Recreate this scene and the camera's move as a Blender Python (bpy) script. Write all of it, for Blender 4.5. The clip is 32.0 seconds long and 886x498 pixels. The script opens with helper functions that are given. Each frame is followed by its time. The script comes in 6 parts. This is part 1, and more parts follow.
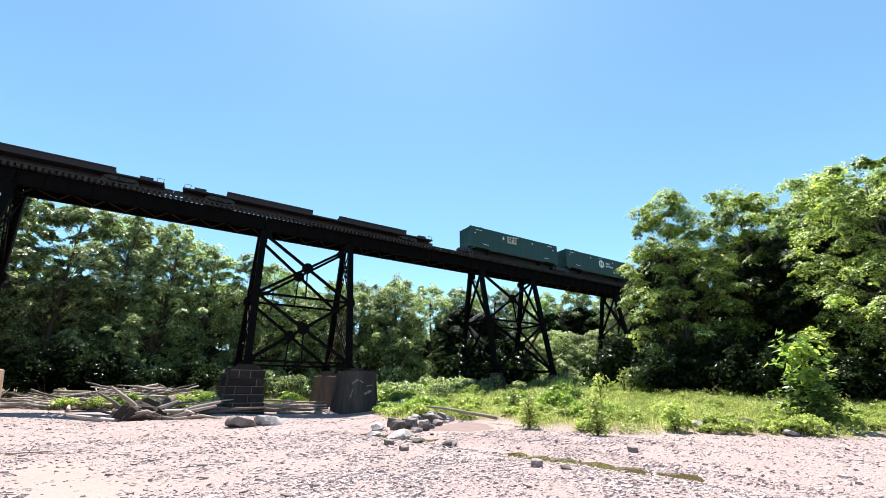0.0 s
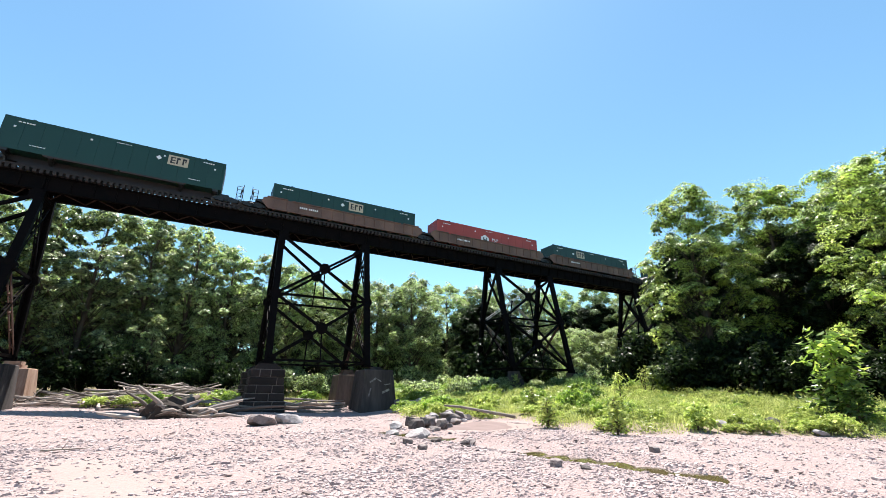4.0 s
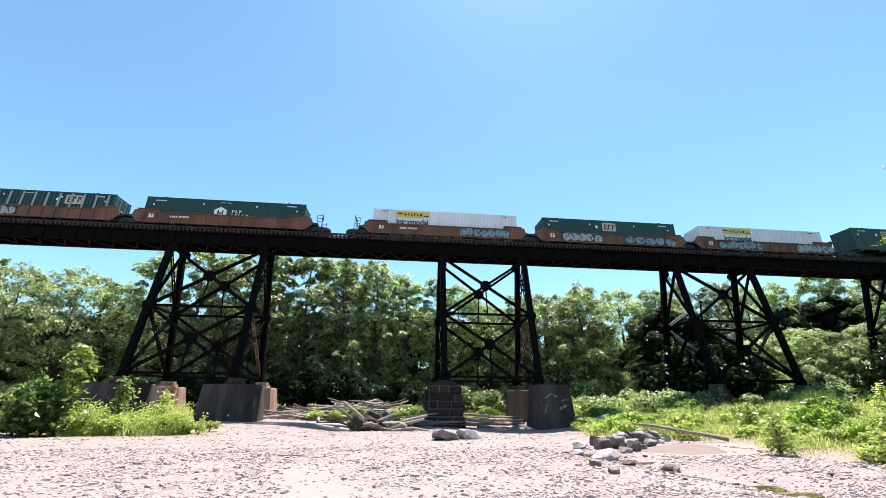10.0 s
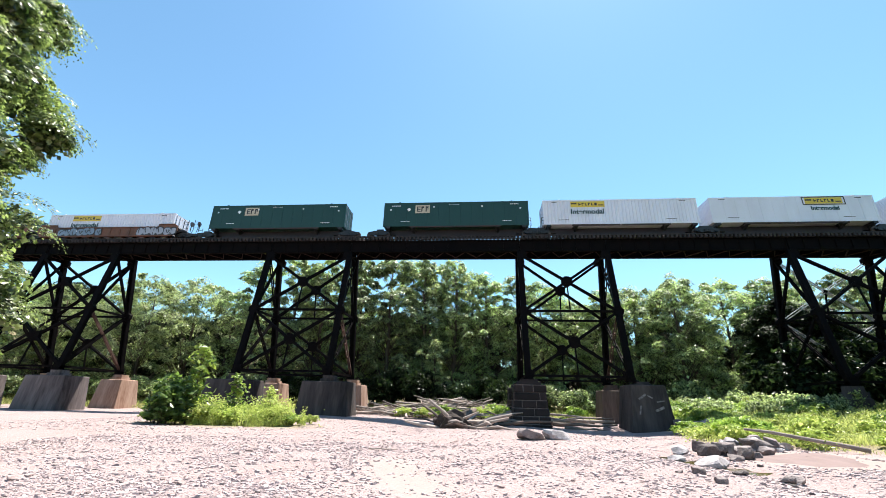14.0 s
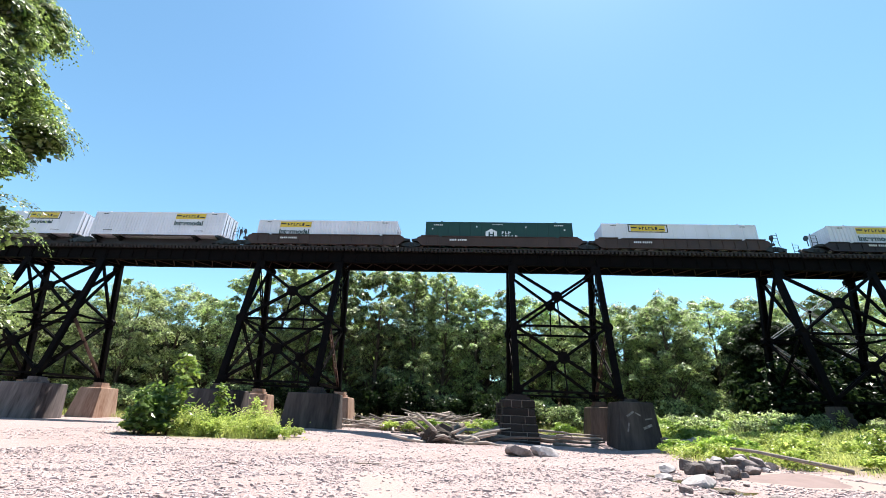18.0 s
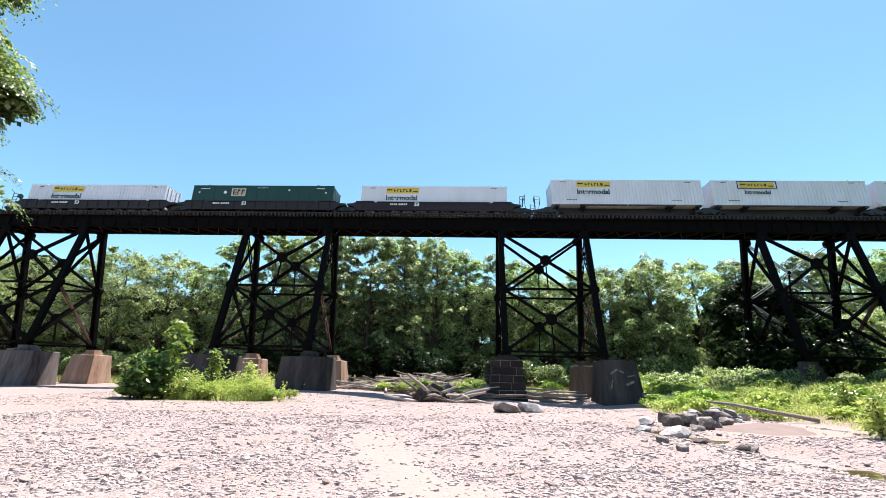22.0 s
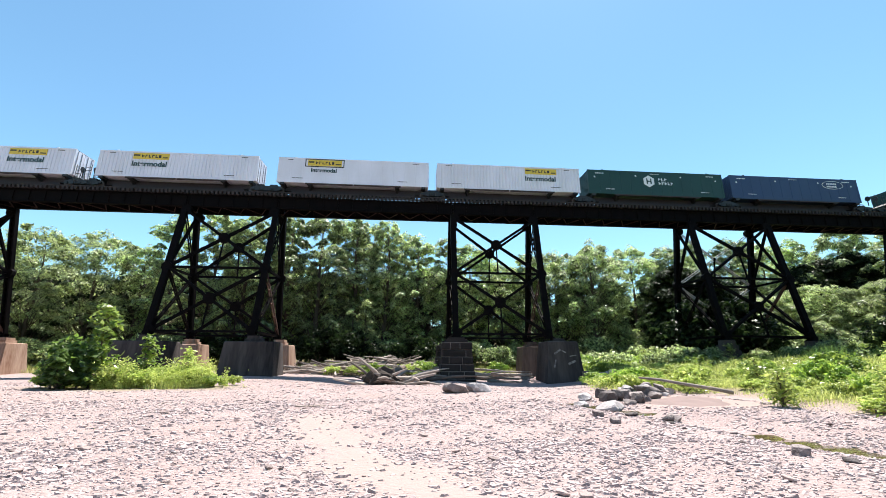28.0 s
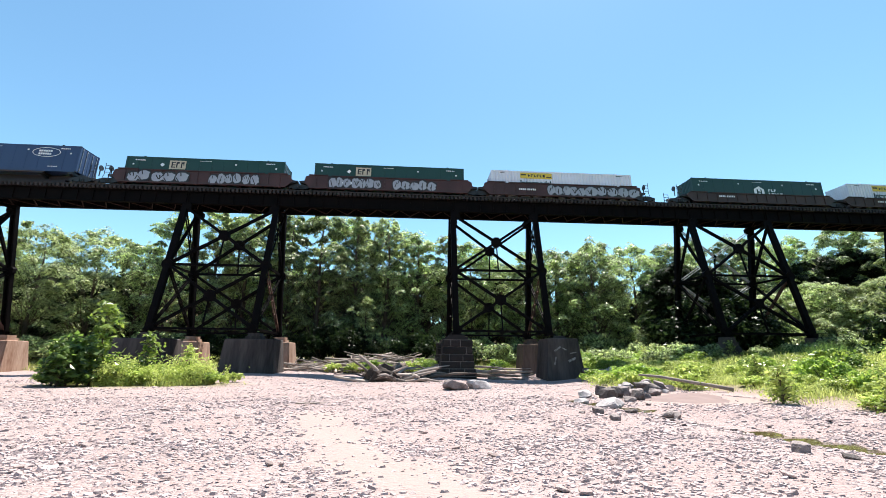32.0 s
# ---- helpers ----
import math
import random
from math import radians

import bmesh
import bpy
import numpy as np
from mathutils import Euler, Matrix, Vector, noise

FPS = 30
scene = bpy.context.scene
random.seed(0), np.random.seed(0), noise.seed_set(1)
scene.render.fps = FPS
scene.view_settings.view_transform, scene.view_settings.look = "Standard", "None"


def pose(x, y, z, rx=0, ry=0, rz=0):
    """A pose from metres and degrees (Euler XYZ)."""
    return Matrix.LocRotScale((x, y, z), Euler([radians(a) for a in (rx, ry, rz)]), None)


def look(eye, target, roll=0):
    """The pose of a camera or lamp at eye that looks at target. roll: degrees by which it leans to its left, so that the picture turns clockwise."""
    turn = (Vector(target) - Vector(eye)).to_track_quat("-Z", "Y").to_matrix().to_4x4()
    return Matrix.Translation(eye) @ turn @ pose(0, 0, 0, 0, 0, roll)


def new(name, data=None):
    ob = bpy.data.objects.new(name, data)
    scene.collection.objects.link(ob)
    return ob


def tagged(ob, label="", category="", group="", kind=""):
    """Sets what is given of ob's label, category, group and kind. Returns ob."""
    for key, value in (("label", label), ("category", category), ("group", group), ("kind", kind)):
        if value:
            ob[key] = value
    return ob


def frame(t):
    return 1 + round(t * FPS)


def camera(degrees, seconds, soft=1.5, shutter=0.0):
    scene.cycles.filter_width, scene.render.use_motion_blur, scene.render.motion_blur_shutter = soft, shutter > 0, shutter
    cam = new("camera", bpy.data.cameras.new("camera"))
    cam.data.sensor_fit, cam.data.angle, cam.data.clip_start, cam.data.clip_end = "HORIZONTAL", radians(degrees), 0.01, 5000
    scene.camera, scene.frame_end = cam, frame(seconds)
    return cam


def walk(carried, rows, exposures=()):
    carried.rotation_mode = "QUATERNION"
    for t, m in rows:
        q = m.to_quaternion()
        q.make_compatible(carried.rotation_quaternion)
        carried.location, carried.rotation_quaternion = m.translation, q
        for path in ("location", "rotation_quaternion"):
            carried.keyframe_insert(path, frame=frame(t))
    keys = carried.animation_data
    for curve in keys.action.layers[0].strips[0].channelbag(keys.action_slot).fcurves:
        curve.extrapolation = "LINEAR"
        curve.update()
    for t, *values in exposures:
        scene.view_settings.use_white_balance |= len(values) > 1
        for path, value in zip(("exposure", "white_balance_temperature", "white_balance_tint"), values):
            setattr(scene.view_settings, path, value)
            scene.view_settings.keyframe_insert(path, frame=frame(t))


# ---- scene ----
# The river bed is z = 0, the trestle runs along x; the film is hand-held from one spot.
cam = camera(94.15, 32.0, soft=0.7)
PATH = [
    (0.0, pose(-0.255, -0.224, 1.546, 109.09, -0.23, -31.31)),
    (0.5, pose(-0.256, -0.269, 1.551, 108.99, -0.16, -30.85)),
    (1.0, pose(-0.274, -0.285, 1.568, 108.91, -0.10, -30.58)),
    (1.5, pose(-0.251, -0.268, 1.563, 108.95, -0.11, -30.29)),
    (2.0, pose(-0.273, -0.249, 1.565, 109.03, -0.18, -29.95)),
    (2.5, pose(-0.272, -0.246, 1.557, 109.12, -0.25, -29.60)),
    (3.0, pose(-0.285, -0.240, 1.550, 109.12, -0.28, -29.29)),
    (3.5, pose(-0.273, -0.223, 1.563, 109.02, -0.25, -29.11)),
    (5.5, pose(-0.254, -0.225, 1.556, 108.45, -0.01, -28.77)),
    (6.0, pose(-0.250, -0.235, 1.546, 108.31, 0.14, -28.53)),
    (6.5, pose(-0.236, -0.232, 1.539, 108.29, 0.15, -28.11)),
    (7.0, pose(-0.246, -0.191, 1.561, 108.32, 0.17, -27.34)),
    (7.5, pose(-0.270, -0.274, 1.551, 108.37, 0.22, -26.06)),
    (8.0, pose(-0.248, -0.270, 1.536, 108.54, 0.29, -24.16)),
    (8.5, pose(-0.204, -0.187, 1.525, 108.88, 0.26, -21.37)),
    (9.0, pose(-0.176, -0.085, 1.535, 109.50, 0.27, -17.28)),
    (9.5, pose(-0.149, 0.016, 1.546, 110.19, 0.04, -11.99)),
    (10.0, pose(-0.054, 0.209, 1.542, 110.78, -0.35, -6.24)),
    (10.5, pose(-0.053, 0.198, 1.578, 111.01, -0.70, -1.19)),
    (11.0, pose(0.045, 0.267, 1.538, 111.03, -1.03, 2.37)),
    (11.5, pose(0.025, 0.313, 1.495, 111.00, -1.17, 4.24)),
    (12.0, pose(0.036, 0.305, 1.512, 110.89, -1.24, 4.86)),
    (12.5, pose(0.062, 0.283, 1.509, 110.68, -1.28, 4.95)),
    (13.0, pose(0.062, 0.278, 1.514, 110.41, -1.46, 4.86)),
    (13.5, pose(0.062, 0.273, 1.519, 110.37, -1.33, 4.86)),
    (15.5, pose(0.001, 0.140, 1.524, 111.37, -1.96, 4.25)),
    (16.0, pose(0.044, 0.184, 1.549, 111.68, -2.13, 3.96)),
    (16.5, pose(0.024, 0.212, 1.531, 112.00, -2.21, 3.63)),
    (17.0, pose(-0.001, 0.144, 1.516, 112.26, -2.23, 3.38)),
    (17.5, pose(0.000, 0.160, 1.517, 112.34, -2.26, 3.23)),
    (18.0, pose(0.013, 0.188, 1.527, 112.22, -2.23, 3.18)),
    (18.5, pose(0.006, 0.164, 1.525, 111.85, -2.21, 3.11)),
    (19.0, pose(0.005, 0.167, 1.530, 111.37, -2.12, 3.07)),
    (19.5, pose(0.005, 0.169, 1.536, 110.74, -1.94, 3.04)),
    (20.0, pose(0.014, 0.189, 1.520, 110.06, -1.80, 3.00)),
    (20.5, pose(0.019, 0.176, 1.546, 109.27, -1.60, 2.90)),
    (21.0, pose(0.051, 0.161, 1.514, 108.62, -1.48, 2.70)),
    (21.5, pose(0.064, 0.166, 1.521, 107.91, -1.37, 2.46)),
    (22.0, pose(0.063, 0.180, 1.512, 107.40, -1.31, 2.07)),
    (22.5, pose(0.070, 0.201, 1.508, 107.05, -1.26, 1.54)),
    (23.0, pose(0.073, 0.187, 1.507, 106.86, -1.20, 0.76)),
    (23.5, pose(0.075, 0.182, 1.517, 106.74, -1.12, -0.20)),
    (24.0, pose(0.082, 0.185, 1.515, 106.63, -0.94, -1.24)),
    (24.5, pose(0.085, 0.190, 1.505, 106.51, -0.74, -2.25)),
    (25.0, pose(0.093, 0.184, 1.505, 106.27, -0.55, -3.16)),
    (25.5, pose(0.103, 0.187, 1.500, 106.07, -0.42, -3.90)),
    (27.5, pose(0.116, 0.176, 1.503, 105.34, -0.28, -4.62)),
    (28.0, pose(0.113, 0.193, 1.501, 105.25, -0.27, -4.46)),
    (28.5, pose(0.119, 0.184, 1.504, 105.23, -0.31, -4.26)),
    (29.0, pose(0.114, 0.189, 1.503, 105.14, -0.30, -4.08)),
    (29.5, pose(0.109, 0.200, 1.503, 105.06, -0.32, -3.95)),
    (30.0, pose(0.114, 0.181, 1.501, 105.00, -0.25, -3.88)),
    (30.5, pose(0.116, 0.196, 1.498, 104.95, -0.18, -3.97)),
    (31.0, pose(0.118, 0.209, 1.502, 104.92, -0.15, -4.11)),
    (31.5, pose(0.116, 0.223, 1.493, 104.93, -0.20, -4.27)),
    (32.0, pose(0.120, 0.204, 1.494, 104.90, -0.25, -4.41)),
]
walk(cam, PATH, [(0.0, 1.36), (8.0, 1.36), (12.0, 1.46), (20.0, 1.46), (23.5, 1.36), (32.0, 1.36)])

# ---- world, sun, exposure ----
SUN_AZ, SUN_EL = 27.0, 70.0          # degrees: clockwise from +y, above the horizon
world = bpy.data.worlds.new("world")
scene.world = world
world.use_nodes = True
wn = world.node_tree.nodes
sky = wn.new("ShaderNodeTexSky")
sky.sky_type = "NISHITA"
sky.sun_disc = False
sky.sun_elevation, sky.sun_rotation = radians(SUN_EL), radians(SUN_AZ)
sky.air_density, sky.dust_density, sky.ozone_density = 1.0, 0.25, 1.6
wn["Background"].inputs[1].default_value = 0.089
tint = wn.new("ShaderNodeMix")
tint.data_type, tint.blend_type = "RGBA", "MULTIPLY"
tint.inputs[0].default_value, tint.inputs[7].default_value = 1.0, (0.79, 1.02, 0.98, 1)
world.node_tree.links.new(sky.outputs[0], tint.inputs[6])
world.node_tree.links.new(tint.outputs[2], wn["Background"].inputs[0])
sun_data = bpy.data.lights.new("sun", "SUN")
sun_data.energy, sun_data.angle, sun_data.color = 4.9, radians(0.53), (1.0, 0.94, 0.86)
sun = new("sun", sun_data)
sun_dir = Vector((math.sin(radians(SUN_AZ)) * math.cos(radians(SUN_EL)), math.cos(radians(SUN_AZ)) * math.cos(radians(SUN_EL)), math.sin(radians(SUN_EL))))
sun.matrix_world = look(sun_dir * 200, (0, 0, 0))


# ---- materials ----
def material(name, colour, rough=0.7, metal=0.0, dark=None, scale=6.0, fine=60.0, bump=0.2, bump_scale=None, amount=0.55, island=0.0, obj=0.0, streak=0.0, spec=0.4):
    """A surface whose colour wanders between colour and dark at two scales, with fine relief."""
    m = bpy.data.materials.new(name)
    m.use_nodes = True
    nt = m.node_tree
    n, link = nt.nodes, nt.links.new
    b = n["Principled BSDF"]
    dark = dark or tuple(c * 0.55 for c in colour)
    tc = n.new("ShaderNodeTexCoord")
    mp = n.new("ShaderNodeMapping")
    link(tc.outputs["Object"], mp.inputs[0])
    mp.inputs["Scale"].default_value = (1, 1, 1 - streak)
    big, small = n.new("ShaderNodeTexNoise"), n.new("ShaderNodeTexNoise")
    for t, s in ((big, scale), (small, fine)):
        t.inputs["Scale"].default_value, t.inputs["Detail"].default_value = s, 5.0
        link(mp.outputs[0], t.inputs["Vector"])
    add = n.new("ShaderNodeMath")
    add.operation = "MULTIPLY_ADD"
    add.inputs[1].default_value = 0.4
    link(small.outputs[0], add.inputs[0])
    link(big.outputs[0], add.inputs[2])
    ramp = n.new("ShaderNodeMapRange")
    ramp.inputs[1].default_value, ramp.inputs[2].default_value, ramp.inputs[4].default_value = 0.5, 0.95, amount
    ramp.clamp = True
    link(add.outputs[0], ramp.inputs[0])
    mix = n.new("ShaderNodeMix")
    mix.data_type = "RGBA"
    mix.inputs[6].default_value, mix.inputs[7].default_value = (*colour, 1), (*dark, 1)
    link(ramp.outputs[0], mix.inputs[0])
    out = mix.outputs[2]
    if island or obj:
        src = n.new("ShaderNodeNewGeometry").outputs["Random Per Island"] if island else n.new("ShaderNodeObjectInfo").outputs["Random"]
        hsv, mr = n.new("ShaderNodeHueSaturation"), n.new("ShaderNodeMapRange")
        mr.inputs[3].default_value, mr.inputs[4].default_value = 1 - (island or obj), 1 + (island or obj)
        link(src, mr.inputs[0])
        link(mr.outputs[0], hsv.inputs["Value"])
        link(out, hsv.inputs["Color"])
        out = hsv.outputs[0]
    link(out, b.inputs["Base Color"])
    b.inputs["Roughness"].default_value, b.inputs["Metallic"].default_value = rough, metal
    b.inputs["Specular IOR Level"].default_value = spec
    bp, bt = n.new("ShaderNodeBump"), n.new("ShaderNodeTexNoise")
    bt.inputs["Scale"].default_value, bt.inputs["Detail"].default_value = bump_scale or fine, 6.0
    link(tc.outputs["Object"], bt.inputs["Vector"])
    bp.inputs["Strength"].default_value, bp.inputs["Distance"].default_value = bump, 0.03
    link(bt.outputs[0], bp.inputs["Height"])
    link(bp.outputs[0], b.inputs["Normal"])
    return m


def leaf_material(name, low, high, through_colour, gloss=0.35):
    """Foliage: a diffuse and translucent leaf whose tint differs from leaf to leaf."""
    m = bpy.data.materials.new(name)
    m.use_nodes = True
    n, link = m.node_tree.nodes, m.node_tree.links.new
    b, o = n["Principled BSDF"], n["Material Output"]
    geo, tc, big = n.new("ShaderNodeNewGeometry"), n.new("ShaderNodeTexCoord"), n.new("ShaderNodeTexNoise")
    big.inputs["Scale"].default_value = 0.5
    link(tc.outputs["Object"], big.inputs["Vector"])
    f = n.new("ShaderNodeMath")
    f.operation = "MULTIPLY_ADD"
    f.inputs[1].default_value = 1.4
    link(geo.outputs["Random Per Island"], f.inputs[0])
    sub = n.new("ShaderNodeMath")
    sub.operation = "MULTIPLY_ADD"
    sub.inputs[1].default_value, sub.inputs[2].default_value = 1.8, -1.15
    link(big.outputs[0], sub.inputs[0])
    link(sub.outputs[0], f.inputs[2])
    mix = n.new("ShaderNodeMix")
    mix.data_type = "RGBA"
    mix.inputs[6].default_value, mix.inputs[7].default_value = (*low, 1), (*high, 1)
    f.use_clamp = True
    link(f.outputs[0], mix.inputs[0])
    info, mr, hsv = n.new("ShaderNodeObjectInfo"), n.new("ShaderNodeMapRange"), n.new("ShaderNodeHueSaturation")
    mr.inputs[3].default_value, mr.inputs[4].default_value = 0.72, 1.22
    link(info.outputs["Random"], mr.inputs[0])
    link(mr.outputs[0], hsv.inputs["Value"])
    link(mix.outputs[2], hsv.inputs["Color"])
    link(hsv.outputs[0], b.inputs["Base Color"])
    b.inputs["Roughness"].default_value, b.inputs["Specular IOR Level"].default_value = 0.30, gloss
    tr, ms = n.new("ShaderNodeBsdfTranslucent"), n.new("ShaderNodeMixShader")
    tint = n.new("ShaderNodeMix")
    tint.data_type, tint.blend_type = "RGBA", "MULTIPLY"
    tint.inputs[0].default_value = 1.0
    tint.inputs[7].default_value = (*(c / h for c, h in zip(through_colour, high)), 1)
    link(hsv.outputs[0], tint.inputs[6])
    link(tint.outputs[2], tr.inputs[0])
    ms.inputs[0].default_value = 0.45
    link(b.outputs[0], ms.inputs[1])
    link(tr.outputs[0], ms.inputs[2])
    link(ms.outputs[0], o.inputs["Surface"])
    return m


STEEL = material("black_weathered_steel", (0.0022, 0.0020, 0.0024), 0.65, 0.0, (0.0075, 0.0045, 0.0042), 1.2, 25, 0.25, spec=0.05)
RUST = material("rusty_steel", (0.10, 0.055, 0.042), 0.8, 0.0, (0.03, 0.02, 0.018), 2.0, 30, 0.3, spec=0.2)
RUST_DARK = material("dark_rusty_steel", (0.040, 0.024, 0.020), 0.8, 0.0, (0.014, 0.010, 0.009), 2.0, 30, 0.3, spec=0.15)
# sun along the black braces, painted as a pale grey
STEEL_SUNLIT = material("sunlit_grey_steel", (0.45, 0.44, 0.44), 0.6, 0.2, (0.16, 0.14, 0.13), 2.0, 30, 0.2)
TIE = material("creosoted_timber", (0.036, 0.030, 0.029), 0.9, 0.0, (0.014, 0.011, 0.011), 3, 40, 0.5, obj=0.35, amount=0.8)
RAIL = material("rail_steel", (0.10, 0.08, 0.07), 0.5, 0.5, (0.05, 0.03, 0.022), 3, 30, 0.1)
# streak stains, the tone darkened further for fronts that lie in shade
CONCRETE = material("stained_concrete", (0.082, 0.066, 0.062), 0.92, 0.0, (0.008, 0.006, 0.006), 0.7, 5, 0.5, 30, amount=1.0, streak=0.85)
# rust stains, on a tan that paints the sun on the far piers
CONCRETE_SUNLIT = material("rust_stained_sunlit_concrete", (0.47, 0.335, 0.26), 0.92, 0.0, (0.17, 0.08, 0.048), 0.8, 7, 0.4, 30, amount=0.95, streak=0.85)
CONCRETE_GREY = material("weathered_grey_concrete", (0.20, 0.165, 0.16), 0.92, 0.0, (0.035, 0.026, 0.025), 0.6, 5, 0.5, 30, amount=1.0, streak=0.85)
# brown stains, painted darker for a far pier with its front in shade
CONCRETE_SHADE_BROWN = material("stained_shade_brown_concrete", (0.15, 0.105, 0.085), 0.92, 0.0, (0.035, 0.020, 0.015), 0.8, 7, 0.4, 30, amount=0.95, streak=0.85)
CHALK = material("faded_pale_paint", (0.27, 0.25, 0.245), 0.95, 0.0, (0.06, 0.05, 0.048), 3, 12, 0.3, amount=0.95)
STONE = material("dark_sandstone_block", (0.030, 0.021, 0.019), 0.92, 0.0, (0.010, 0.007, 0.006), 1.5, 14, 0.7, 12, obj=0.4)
MORTAR = material("mortar", (0.19, 0.155, 0.14), 0.95, 0.0, (0.06, 0.045, 0.04), 2, 20, 0.3, amount=0.9)
BARK = material("bark", (0.10, 0.075, 0.055), 0.95, 0.0, (0.045, 0.035, 0.028), 3, 25, 0.8, streak=0.8)
DRIFT = material("bleached_driftwood", (0.30, 0.250, 0.22), 0.85, 0.0, (0.085, 0.064, 0.052), 2.5, 30, 0.6, obj=0.65)
ROCK = material("dark_river_boulder", (0.215, 0.180, 0.174), 0.85, 0.0, (0.060, 0.048, 0.046), 2.2, 14, 0.9, 8, obj=0.45, amount=0.9)
ROCK_PALE = material("pale_mottled_boulder", (0.40, 0.37, 0.375), 0.85, 0.0, (0.13, 0.115, 0.115), 3.0, 16, 0.9, 8, obj=0.25, amount=0.8)
WAD_BARK = material("dark_wet_root_wood", (0.13, 0.10, 0.085), 0.9, 0.0, (0.05, 0.038, 0.03), 3, 30, 0.7, streak=0.5)
WAD_DARK = material("dark_root_earth", (0.045, 0.034, 0.028), 0.95, 0.0, (0.012, 0.009, 0.008), 3, 20, 0.9, 8)
SHALE = material("shale_stone", (0.365, 0.296, 0.290), 0.85, 0.0, (0.255, 0.196, 0.190), 3.0, 30, 0.5, 25, island=0.26)
MUD = material("smooth_brown_mudstone", (0.190, 0.132, 0.122), 0.8, 0.0, (0.110, 0.074, 0.068), 1.2, 18, 0.35, 6)
SHALE_DARK = material("dark_shale_chip", (0.15, 0.12, 0.115), 0.85, 0.0, (0.07, 0.055, 0.05), 3.0, 30, 0.5, 25, island=0.4)
SHALE_ONE = material("shale_slab", (0.30, 0.235, 0.225), 0.85, 0.0, (0.22, 0.16, 0.145), 3.0, 30, 0.5, 25, obj=0.34)
LEAF_A = leaf_material("maple_leaves", (0.076, 0.104, 0.044), (0.560, 0.660, 0.330), (0.70, 0.90, 0.34), 0.45)
LEAF_B = leaf_material("cottonwood_leaves", (0.096, 0.126, 0.052), (0.600, 0.680, 0.350), (0.74, 0.90, 0.36), 0.4)
LEAF_C = leaf_material("box_elder_leaves", (0.040, 0.072, 0.014), (0.540, 0.690, 0.200), (0.82, 1.0, 0.23), 0.7)
LEAF_BAR = leaf_material("poplar_leaves", (0.026, 0.046, 0.012), (0.260, 0.320, 0.115), (0.36, 0.48, 0.13), 0.9)
# shade of wood and thicket is painted into these near-black leaves
LEAF_SHADED = leaf_material("shade_painted_leaves", (0.006, 0.013, 0.005), (0.034, 0.056, 0.020), (0.04, 0.07, 0.02), 0.1)
SHRUB_LEAF = leaf_material("shrub_leaves", (0.12, 0.20, 0.04), (0.32, 0.42, 0.09), (0.54, 0.70, 0.12))
WEED_LEAF = leaf_material("weed_leaves", (0.22, 0.29, 0.06), (0.46, 0.51, 0.16), (0.74, 0.82, 0.24))
LEAF_BIG = leaf_material("large_sapling_leaves", (0.035, 0.065, 0.018), (0.140, 0.215, 0.058), (0.24, 0.38, 0.07), 0.3)
REED = leaf_material("reed_blades", (0.020, 0.045, 0.014), (0.10, 0.17, 0.05), (0.16, 0.27, 0.07), 0.4)
GRASS = leaf_material("tall_grass_blades", (0.24, 0.28, 0.09), (0.56, 0.57, 0.24), (0.80, 0.84, 0.30), 0.2)


